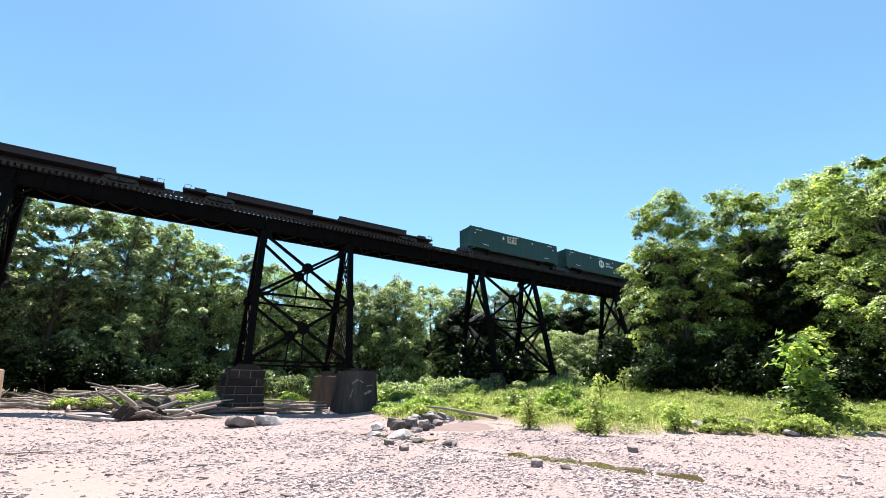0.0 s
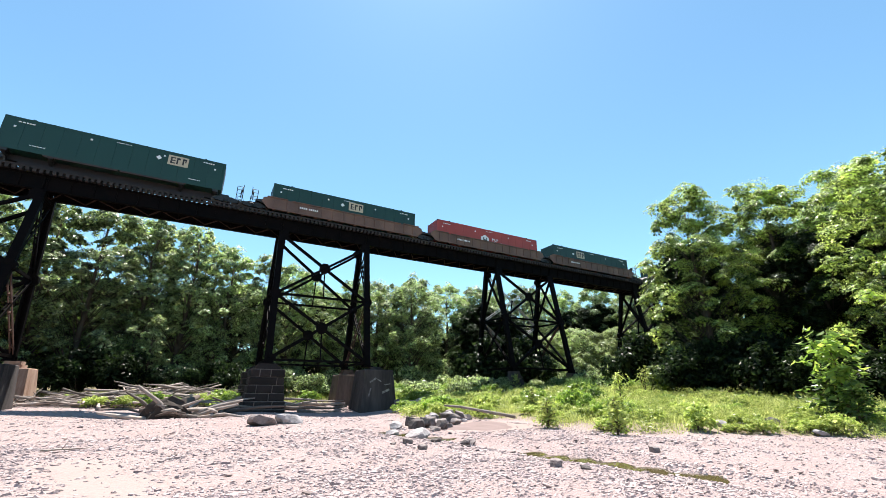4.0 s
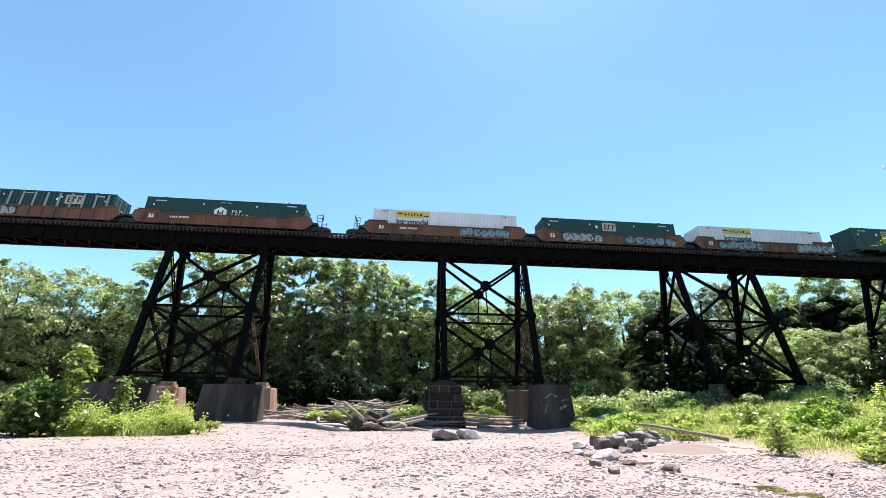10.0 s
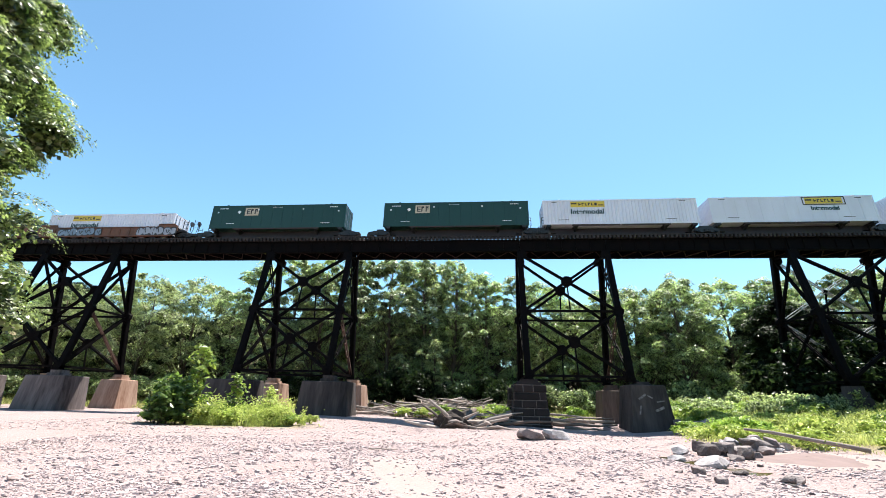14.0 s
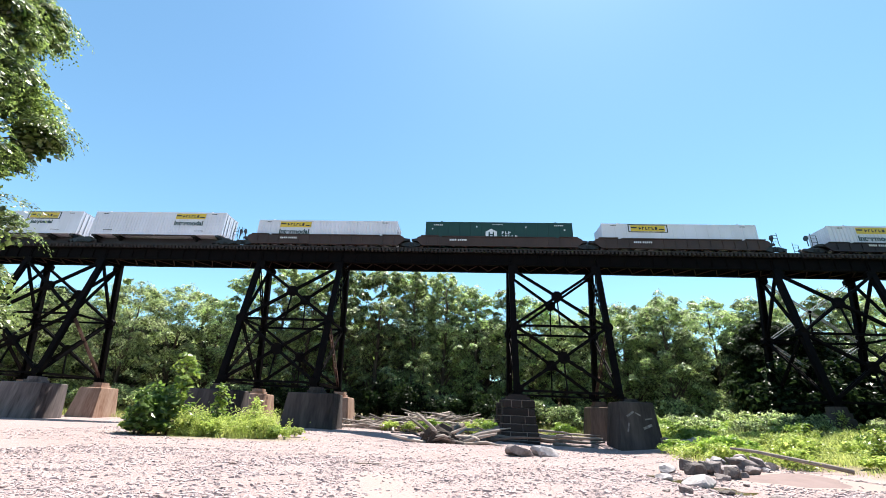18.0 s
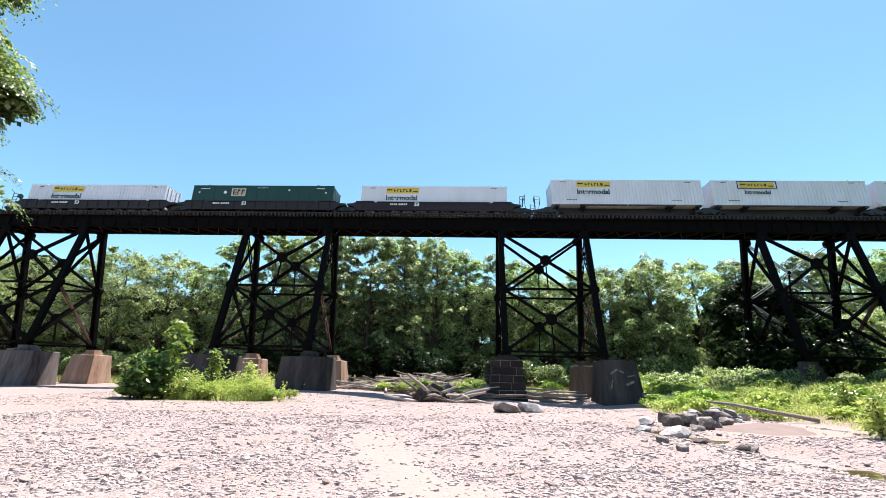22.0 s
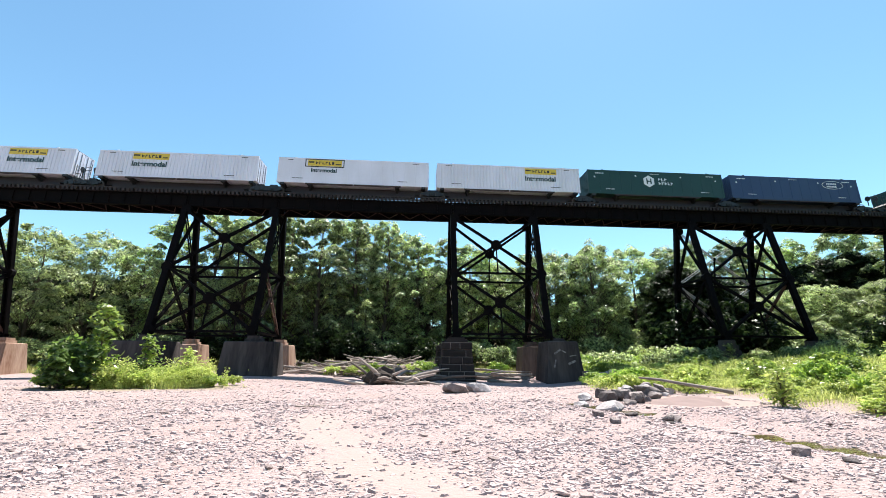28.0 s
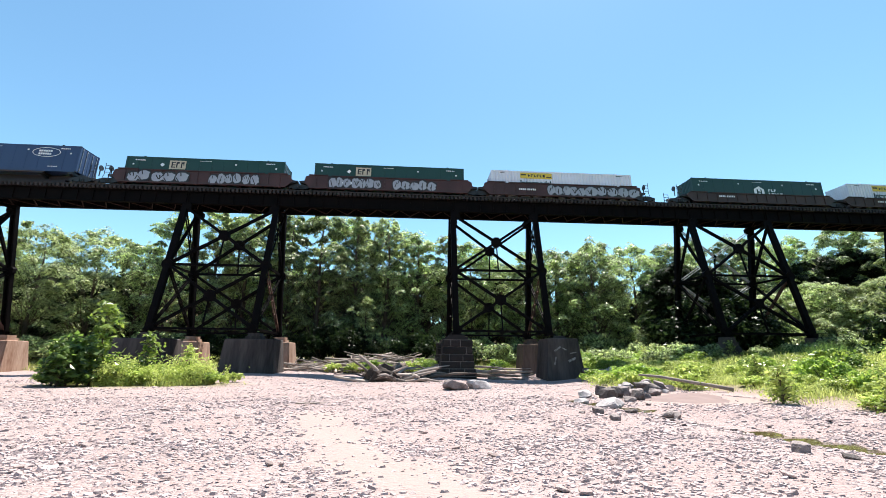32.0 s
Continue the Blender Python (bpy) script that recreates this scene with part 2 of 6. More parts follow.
def ground_material():
    """Pinkish shale gravel, turning to sand along the footpath and to soil under the plants."""
    m = bpy.data.materials.new("shale_gravel")
    m.use_nodes = True
    n, link = m.node_tree.nodes, m.node_tree.links.new
    b = n["Principled BSDF"]
    tc = n.new("ShaderNodeTexCoord")
    big = n.new("ShaderNodeTexNoise")
    big.inputs["Scale"].default_value, big.inputs["Detail"].default_value = 0.35, 4
    mp = n.new("ShaderNodeMapping")
    mp.inputs["Scale"].default_value = (1.0, 1.7, 1.0)
    link(tc.outputs["Object"], mp.inputs[0])
    link(tc.outputs["Object"], big.inputs["Vector"])
    v1, v2 = n.new("ShaderNodeTexVoronoi"), n.new("ShaderNodeTexVoronoi")
    for v, s in ((v1, 9.0), (v2, 24.0)):
        v.inputs["Scale"].default_value = s
        link(mp.outputs[0], v.inputs["Vector"])
    cr = n.new("ShaderNodeValToRGB")
    cr.color_ramp.elements[0].color, cr.color_ramp.elements[1].color = (0.315, 0.250, 0.243, 1), (0.395, 0.324, 0.316, 1)
    cr.color_ramp.elements[0].position, cr.color_ramp.elements[1].position = 0.1, 0.85
    sep = n.new("ShaderNodeSeparateColor")
    link(v2.outputs["Color"], sep.inputs[0])
    link(sep.outputs[0], cr.inputs[0])
    tint = n.new("ShaderNodeMix")
    tint.data_type, tint.blend_type = "RGBA", "MULTIPLY"
    tint.inputs[7].default_value = (0.80, 0.72, 0.70, 1)
    link(big.outputs[0], tint.inputs[0])
    link(cr.outputs[0], tint.inputs[6])
    # painted vertex masks: red = sand, green = soil under plants
    at = n.new("ShaderNodeVertexColor")
    at.layer_name = "cover"
    asep = n.new("ShaderNodeSeparateColor")
    link(at.outputs[0], asep.inputs[0])
    sand = n.new("ShaderNodeMix")
    sand.data_type = "RGBA"
    sand.inputs[7].default_value = (0.285, 0.216, 0.196, 1)
    link(asep.outputs[0], sand.inputs[0])
    link(tint.outputs[2], sand.inputs[6])
    soil = n.new("ShaderNodeMix")
    soil.data_type = "RGBA"
    soil.inputs[7].default_value = (0.22, 0.19, 0.11, 1)
    link(asep.outputs[1], soil.inputs[0])
    link(sand.outputs[2], soil.inputs[6])
    link(soil.outputs[2], b.inputs["Base Color"])
    b.inputs["Roughness"].default_value, b.inputs["Specular IOR Level"].default_value = 0.95, 0.15
    bp = n.new("ShaderNodeBump")
    bp.inputs["Strength"].default_value, bp.inputs["Distance"].default_value = 0.8, 0.06
    hs = n.new("ShaderNodeMath")
    hs.operation = "MULTIPLY_ADD"
    hs.inputs[1].default_value = -0.5
    link(v2.outputs["Distance"], hs.inputs[0])
    inv = n.new("ShaderNodeMath")
    inv.operation = "MULTIPLY"
    inv.inputs[1].default_value = -1.0
    link(v1.outputs["Distance"], inv.inputs[0])
    link(inv.outputs[0], hs.inputs[2])
    flat = n.new("ShaderNodeMath")
    flat.operation = "MULTIPLY"
    one = n.new("ShaderNodeMath")
    one.operation = "SUBTRACT"
    one.inputs[0].default_value = 1.0
    link(asep.outputs[0], one.inputs[1])
    link(hs.outputs[0], flat.inputs[0])
    link(one.outputs[0], flat.inputs[1])
    link(flat.outputs[0], bp.inputs["Height"])
    link(bp.outputs[0], b.inputs["Normal"])
    return m


# ---- mesh helpers ----
class Shape:
    """Collects corners and faces of one part."""

    def __init__(self):
        self.v, self.f = [], []

    def box(self, x0, x1, y0, y1, z0, z1):
        k = len(self.v)
        self.v += [(x, y, z) for z in (z0, z1) for y in (y0, y1) for x in (x0, x1)]
        self.f += [tuple(k + i for i in q) for q in ((0, 2, 3, 1), (4, 5, 7, 6), (0, 1, 5, 4), (2, 6, 7, 3), (0, 4, 6, 2), (1, 3, 7, 5))]
        return self

    def beam(self, p, q, w, h, side=(0, 1, 0)):
        """A bar of section w (across side x axis) by h (along side) from p to q."""
        p, q = Vector(p), Vector(q)
        d = (q - p).normalized()
        s = Vector(side)
        s = (s - d * s.dot(d)).normalized()
        t = d.cross(s)
        k = len(self.v)
        for e in (p, q):
            self.v += [tuple(e + t * (a * w / 2) + s * (b * h / 2)) for a, b in ((-1, -1), (1, -1), (1, 1), (-1, 1))]
        self.f += [tuple(k + i for i in r) for r in ((3, 2, 1, 0), (4, 5, 6, 7), (0, 1, 5, 4), (1, 2, 6, 5), (2, 3, 7, 6), (3, 0, 4, 7))]
        return self

    def tube(self, pts, radii, sides=7):
        k = len(self.v)
        pts = [Vector(p) for p in pts]
        for i, p in enumerate(pts):
            d = (pts[min(i + 1, len(pts) - 1)] - pts[max(i - 1, 0)]).normalized()
            a = d.orthogonal().normalized() if i == 0 else (a - d * a.dot(d)).normalized()
            b = d.cross(a)
            for j in range(sides):
                c = 2 * math.pi * j / sides
                self.v.append(tuple(p + (a * math.cos(c) + b * math.sin(c)) * radii[i]))
        for i in range(len(pts) - 1):
            for j in range(sides):
                j2 = (j + 1) % sides
                self.f.append((k + i * sides + j, k + i * sides + j2, k + (i + 1) * sides + j2, k + (i + 1) * sides + j))
        self.f.append(tuple(k + j for j in reversed(range(sides))))
        self.f.append(tuple(k + (len(pts) - 1) * sides + j for j in range(sides)))
        return self

    def poly(self, pts):
        k = len(self.v)
        self.v += [tuple(p) for p in pts]
        self.f.append(tuple(range(k, k + len(pts))))
        return self

    def prism(self, pts, axis, a, b):
        """A plate whose outline pts lies across axis (0, 1 or 2), from a to b along it."""
        k, m = len(self.v), len(pts)
        for e in (a, b):
            for p in pts:
                q = list(p)
                q.insert(axis, e)
                self.v.append(tuple(q))
        self.f.append(tuple(range(k + m - 1, k - 1, -1)))
        self.f.append(tuple(range(k + m, k + 2 * m)))
        for i in range(m):
            j = (i + 1) % m
            self.f.append((k + i, k + j, k + m + j, k + m + i))
        return self

    def mesh(self, name, mat, smooth=False):
        me = bpy.data.meshes.new(name)
        me.from_pydata(self.v, [], self.f)
        if smooth:
            me.polygons.foreach_set("use_smooth", [True] * len(me.polygons))
        me.materials.append(mat)
        me.update()
        return me


def array_mesh(name, verts, faces, mat, smooth=False):
    """A mesh from number arrays: verts n x 3, faces m x 3 or m x 4."""
    me = bpy.data.meshes.new(name)
    faces = np.asarray(faces, np.int32)
    m, k = faces.shape
    me.vertices.add(len(verts))
    me.vertices.foreach_set("co", np.asarray(verts, np.float32).ravel())
    me.loops.add(m * k)
    me.loops.foreach_set("vertex_index", faces.ravel())
    me.polygons.add(m)
    me.polygons.foreach_set("loop_start", np.arange(0, m * k, k, dtype=np.int32))
    me.polygons.foreach_set("use_smooth", np.full(m, smooth))
    me.materials.append(mat)
    me.update(calc_edges=True)
    me.validate()
    return me


def part(name, shape, mat, parent, label="", smooth=False):
    """One mesh object under a thing, at the thing's own origin."""
    me = shape if isinstance(shape, bpy.types.Mesh) else shape.mesh(name, mat, smooth)
    ob = new(name, me)
    ob.parent = parent
    if label:
        tagged(ob, label)
    return ob


def thing(name, label, category, m=None, group="", kind=""):
    ob = new(name)
    ob.empty_display_size = 0.3
    if m is not None:
        ob.matrix_world = m
    return tagged(ob, label, category, group, kind)




def smooth01(x):
    x = np.clip(x, 0, 1)
    return x * x * (3 - 2 * x)


# ---- ground ----
# outline of the grassy bank's edge on the gravel, and the wet channel along it
BANK = np.array([(16.0, 60.0), (16.4, 38.0), (14.0, 31.0), (10.7, 24.6), (10.9, 22.9), (12.0, 21.9), (15.2, 20.5), (14.4, 17.5), (13.6, 15.5), (13.2, 13.4), (14.4, 11.0), (18.2, 9.0), (20.6, 5.8), (24.0, 3.8), (40.0, -4.0), (80.0, -20.0)])
STREAM = np.array([(6.6, 17.5), (6.9, 15.6), (7.5, 14.2), (7.9, 12.6), (8.1, 10.6), (8.3, 9.2), (8.6, 7.8), (8.9, 6.2), (9.3, 3.5), (9.8, -3.0)])
SANDY = np.array([(-2.4, 12.5), (-1.9, 10.9), (-1.1, 8.5), (-0.4, 6.9), (0.5, 5.6), (1.5, 4.2), (2.4, 2.0)])


def line_dist(x, y, line):
    """Distance to a polyline, and on which side of it (positive to its right as it runs)."""
    best, side = np.full(np.shape(x), 1e9), np.zeros(np.shape(x))
    for (ax, ay), (bx, by) in zip(line, line[1:]):
        dx, dy = bx - ax, by - ay
        k = np.clip(((x - ax) * dx + (y - ay) * dy) / (dx * dx + dy * dy), 0, 1)
        d = np.hypot(x - ax - k * dx, y - ay - k * dy)
        s = np.sign((y - ay) * dx - (x - ax) * dy)
        side = np.where(d < best, s, side)
        best = np.minimum(d, best)
    return best, side


def bank_in(x, y):
    """How far inside the grassy bank a place lies, in metres."""
    d, s = line_dist(x, y, BANK)
    return d * s


def waves(x, y):
    return (np.sin(x * 0.31 + 1.3) * np.cos(y * 0.27 + 0.4) + 0.6 * np.sin(x * 0.83 + y * 0.51) + 0.35 * np.sin(1.9 * x - 1.3 * y + 2) * np.cos(0.7 * y)) / 1.9


def height(x, y):
    x, y = np.asarray(x, float), np.asarray(y, float)
    h = 0.06 * waves(x, y) * smooth01(np.hypot(x, y) / 6)
    b = bank_in(x, y)
    h = h + 0.25 * smooth01(b / 2.0) + 0.95 * smooth01(b / 26.0)
    h = h - 0.60 * np.exp(-((x - 10) / 5.0) ** 2 - ((y - 35) / 6.0) ** 2)
    h = h - 0.48 * np.exp(-((x + 2.5) / 4.2) ** 2 - ((y - 35) / 4.0) ** 2)
    h = h + 0.35 * np.exp(-((x + 16) / 9.0) ** 2 - ((y - 44) / 9.0) ** 2)
    d, _ = line_dist(x, y, STREAM)
    h = h - 0.16 * np.exp(-(d / 0.8) ** 2)
    h = h + 0.9 * smooth01((y - 47) / 8) + 9.0 * smooth01((y - 68) / 60)
    h = h + 15.5 * smooth01((x - 72) / 45) + 15.5 * smooth01((-x - 62) / 45)
    return h


def ground_z(x, y):
    return float(height(x, y))


def build_ground():
    near = np.concatenate([np.arange(-24, 30, 0.30)])
    xs = np.unique(np.concatenate([-np.geomspace(24, 2500, 60)[::-1], near, np.geomspace(30, 2500, 60)]).round(3))
    ys = np.unique(np.concatenate([-np.geomspace(4, 2500, 40)[::-1], np.arange(-4, 46, 0.30), np.geomspace(46, 2500, 60)]).round(3))
    X, Y = np.meshgrid(xs, ys)
    Z = height(X, Y)
    v = np.stack([X, Y, Z], -1).reshape(-1, 3)
    w, hgt = len(xs), len(ys)
    i = (np.arange(hgt - 1)[:, None] * w + np.arange(w - 1)[None]).ravel()
    me = array_mesh("ground", v, np.stack([i, i + 1, i + w + 1, i + w], 1), ground_material(), True)
    x, y = v[:, 0], v[:, 1]
    ds, _ = line_dist(x, y, SANDY)
    sand = 0.7 * smooth01(1.3 - ds / (0.85 + 0.35 * np.sin(y * 2.1) + 0.2 * np.sin(5 * x + 3 * y)))
    sand = np.maximum(sand, smooth01(1.6 - np.hypot((x - 11.3) / 3.2, (y - 17.2) / 2.8)))
    soil = smooth01(bank_in(x, y) / 1.6 + 0.25 * np.sin(2.3 * x) * np.sin(1.7 * y))
    soil = np.maximum(soil, smooth01((y - 47.5) / 4))
    soil = np.maximum(soil, smooth01(1.6 - np.hypot((x + 15.0) / 4.4, (y - 26.0) / 2.4)))
    soil = np.maximum(soil, smooth01((np.hypot(x, y) - 70) / 20))
    col = me.color_attributes.new("cover", "FLOAT_COLOR", "POINT")
    col.data.foreach_set("color", np.stack([sand, soil, 0 * sand, 1 + 0 * sand], 1).astype(np.float32).ravel())
    g = new("ground", me)
    return tagged(g, "pinkish shale gravel river bed with sand and soil", "ground", kind="structure")


ground = build_ground()


# ---- the trestle ----
TRACK_Y, GIRDER_Z, GIRDER_TOP, RAIL_Z = 43.15, 16.80, 18.12, 18.60
LEG_TOP = 16.80
TOWERS = [(-78.3, -69.2), (-50.92, -41.68), (-23.26, -14.12), (4.37, 13.33), (31.17, 40.42), (58.34, 67.49), (85.7, 94.8)]
BASE_Z, BASE_Y = 3.74, 3.71          # foot of the legs: height, and distance from the track's middle
TOP_Y, MID_Z = 1.16, 10.15


def leg_y(z):
    return BASE_Y + (TOP_Y - BASE_Y) * (z - BASE_Z) / (LEG_TOP - BASE_Z)


def lattice_leg(x, s):
    """A riveted leg: two channels joined by lacing bars."""
    sh = Shape()
    p, q = (x, s * leg_y(BASE_Z), BASE_Z), (x, s * leg_y(LEG_TOP), LEG_TOP)
    for dx in (-0.25, 0.25):
        sh.beam((p[0] + dx, p[1], p[2]), (q[0] + dx, q[1], q[2]), 0.06, 0.42)
        for e in (-0.19, 0.19):
            k = -0.06 if dx < 0 else 0.06
            sh.beam((p[0] + dx - k, p[1] + e, p[2]), (q[0] + dx - k, q[1] + e, q[2]), 0.12, 0.025)
    sh.beam((p[0], p[1] + s * 0.21, p[2]), (q[0], q[1] + s * 0.21, q[2]), 0.55, 0.02)
    n = 22
    for i in range(n):
        z0, z1 = (BASE_Z + (LEG_TOP - BASE_Z) * (i + j) / n for j in (0, 1))
        a = 0.25 if i % 2 else -0.25
        sh.beam((x + a, s * leg_y(z0) - s * 0.21, z0), (x - a, s * leg_y(z1) - s * 0.21, z1), 0.06, 0.02)
    return sh


def pair(sh, p, q, gap, axis, w=0.09, h=0.09, battens=True):
    """A diagonal of two slim angles side by side, with batten plates between them."""
    g = Vector(axis) * gap / 2
    p, q = Vector(p), Vector(q)
    for s in (-1, 1):
        sh.beam(p + g * s, q + g * s, w, h, axis)
    for k in (0.12, 0.3, 0.5, 0.7, 0.88) if battens else (0.5,):
        c, d = p.lerp(q, k), (q - p).normalized() * 0.1
        sh.beam(c - d, c + d, 0.02 + w, gap, axis)


def gusset(sh, c, r, axis, t=0.06):
    pts = [(r * math.cos(a), r * math.sin(a)) for a in np.linspace(0, 2 * math.pi, 9)[:-1] + math.pi / 8]
    if axis == 1:
        sh.prism([(c[0] + a, c[2] + b) for a, b in pts], 1, c[1] - t, c[1] + t)
    else:
        sh.prism([(c[1] + a, c[2] + b) for a, b in pts], 0, c[0] - t, c[0] + t)


def tower(x0, x1, label, bare=False):
    """A four-legged tower: two storeys of crossed bracing on each face. bare: far diagonals painted pale for sunlight.
    """
    t = thing("trestle_tower", label, "trestle tower", pose((x0 + x1) / 2, TRACK_Y, 0), "towers of the trestle")
    w = (x1 - x0) / 2
    for x in (-w, w):
        for s in (-1, 1):
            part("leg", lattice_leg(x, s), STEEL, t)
            foot = Shape().box(x - 0.45, x + 0.45, s * BASE_Y - 0.45, s * BASE_Y + 0.45, BASE_Z - 0.10, BASE_Z + 0.02)
            foot.box(x - 0.28, x + 0.28, s * BASE_Y - 0.3, s * BASE_Y + 0.3, BASE_Z + 0.02, BASE_Z + 0.28)
            part("foot_plate", foot, STEEL, t)
    tiers = ((BASE_Z + 0.28, MID_Z), (MID_Z, LEG_TOP - 0.35))
    for s in (-1, 1):                                    # the two long faces
        for z0, z1 in tiers:
            zc = (z0 + z1) / 2
            for a, b in (((-w, z0), (w, z1)), ((-w, z1), (w, z0))):
                sh = Shape()
                p, q = (a[0], s * leg_y(a[1]), a[1]), (b[0], s * leg_y(b[1]), b[1])
                # slim pale bars paint the sunlit edges of the far diagonals
                if bare and s > 0:
                    pair(sh, p, q, 0.26, (0, 0, 1), 0.12, 0.08, False)
                    part("diagonal_brace", sh, STEEL_SUNLIT, t, "diagonal brace painted pale as sunlit steel")
                else:
                    pair(sh, p, q, 0.26, (0, 1, 0.0), 0.23, 0.07)
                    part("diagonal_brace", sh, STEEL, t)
            sh = Shape()
            gusset(sh, (0, s * leg_y(zc), zc), 0.18 if bare and s > 0 else 0.56, 1, 0.10 if bare and s > 0 else 0.16)
            part("gusset_plate", sh, STEEL, t)
            zl = MID_Z if z0 >= MID_Z else BASE_Z + 0.28
            hang = Shape().beam((0, s * leg_y(zc), zc), (0, s * leg_y(zl), zl), 0.10, 0.16)
            part("hanger", hang, STEEL, t)
        for x in (-w, w):
            for dx, z, rad in ((0.0, MID_Z, 0.52), (0.25, LEG_TOP - 0.4, 0.48), (0.2, BASE_Z + 0.4, 0.42)):
                sh = Shape()
                gusset(sh, (x - math.copysign(dx, x), s * leg_y(z), z), rad, 1, 0.22)
                part("gusset_plate", sh, STEEL, t)
        for z in (MID_Z, BASE_Z + 0.28):
            sh = Shape()
            pair(sh, (-w, s * leg_y(z), z), (w, s * leg_y(z), z), 0.24, (0, 1, 0), 0.18, 0.07)
            part("strut", sh, STEEL, t)
    for x in (-w, w):                                    # the two bents across the track
        for z0, z1 in tiers:
            for a in (-1, 1):
                sh = Shape()
                pair(sh, (x, a * leg_y(z0), z0), (x, -a * leg_y(z1), z1), 0.2, (1, 0, 0), 0.20, 0.06)
                part("sway_brace", sh, RUST if (a > 0 and x > 0 and z0 < MID_Z) else STEEL, t)
        for z in (MID_Z, BASE_Z + 0.28, LEG_TOP - 0.3):
            part("cross_strut", Shape().beam((x, -leg_y(z), z), (x, leg_y(z), z), 0.22, 0.16, (1, 0, 0)), STEEL, t)
    return t


for i, (a, b) in enumerate(TOWERS):
    tower(a, b, "black riveted steel trestle tower with crossed bracing", i == 4)


def deck():
    """Plate girders, cross frames, laterals, ties and rails."""
    x_min, x_max = -112.0, 128.0
    d = thing("bridge_deck", "black steel plate girder deck with timber ties carrying one track", "bridge", pose(0, TRACK_Y, 0))
    cuts = [x_min] + [x for t in TOWERS for x in t] + [x_max]
    for a, b in zip(cuts, cuts[1:]):
        for s in (-1, 1):
            y = s * 1.15
            sh = Shape().box(a + 0.01, b - 0.01, y - 0.01, y + 0.01, GIRDER_Z, GIRDER_TOP)
            for z in (GIRDER_Z, GIRDER_TOP - 0.04):
                sh.box(a + 0.01, b - 0.01, y - 0.2, y + 0.2, z - 0.002, z + 0.04)
                sh.box(a + 0.01, b - 0.01, y - 0.03, y + 0.03, z - 0.11 if z > GIRDER_Z else z + 0.04, z - 0.002 if z > GIRDER_Z else z + 0.15)
            n = max(2, round((b - a) / 1.5))
            for i in range(n + 1):
                x = a + 0.1 + (b - a - 0.2) * i / n
                sh.box(x - 0.05, x + 0.05, y - 0.10, y + 0.10, GIRDER_Z + 0.15, GIRDER_TOP - 0.15)
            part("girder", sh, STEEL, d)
        n = max(2, round((b - a) / 1.15))
        for i in range(n):
            xa, xb = a + (b - a) * i / n, a + (b - a) * (i + 1) / n
            k = 1 if i % 2 else -1
            part("lateral_brace", Shape().beam((xa, -k * 0.95, GIRDER_Z + 0.09), (xb, k * 0.95, GIRDER_Z + 0.09), 0.09, 0.09, (0, 0, 1)), RUST_DARK, d, "rusty lateral brace")
        for i in range(0, n + 1, 4):
            x = a + 0.2 + (b - a - 0.4) * i / n
            sh = Shape()
            for k in (-1, 1):
                sh.beam((x, -k * 1.1, GIRDER_Z + 0.12), (x, k * 1.1, GIRDER_TOP - 0.12), 0.08, 0.08, (1, 0, 0))
            part("cross_frame", sh, STEEL, d)
    for s in (-1, 1):
        rail = [(-0.07, 0), (0.07, 0), (0.07, 0.02), (0.012, 0.04), (0.012, 0.125), (0.036, 0.135), (0.036, 0.17), (-0.036, 0.17), (-0.036, 0.135), (-0.012, 0.125), (-0.012, 0.04), (-0.07, 0.02)]
        part("rail", Shape().prism([(s * 0.755 + a, RAIL_Z - 0.17 + b) for a, b in rail], 0, x_min, x_max), RAIL, d)
        part("guard_timber", Shape().box(x_min, x_max, s * 1.52 - 0.09, s * 1.52 + 0.09, 18.43, 18.58), TIE, d)
    tie_mesh = Shape().box(-0.11, 0.11, -1.68, 1.68, GIRDER_TOP + 0.003, 18.43).mesh("tie", TIE)
    rest = Shape()
    x = x_min
    r = random.Random(3)
    while x < x_max:
        if -54 < x < 70:
            o = part("tie", tie_mesh, TIE, d)
            o.location = (x, r.uniform(-0.06, 0.06), 0)
        else:
            k = r.uniform(-0.06, 0.06)
            rest.box(x - 0.11, x + 0.11, -1.68 + k, 1.68 + k, GIRDER_TOP + 0.003, 18.43)
        x += 0.415
    tagged(part("ties", rest, TIE, d), kind="stuff")
    return d


deck()


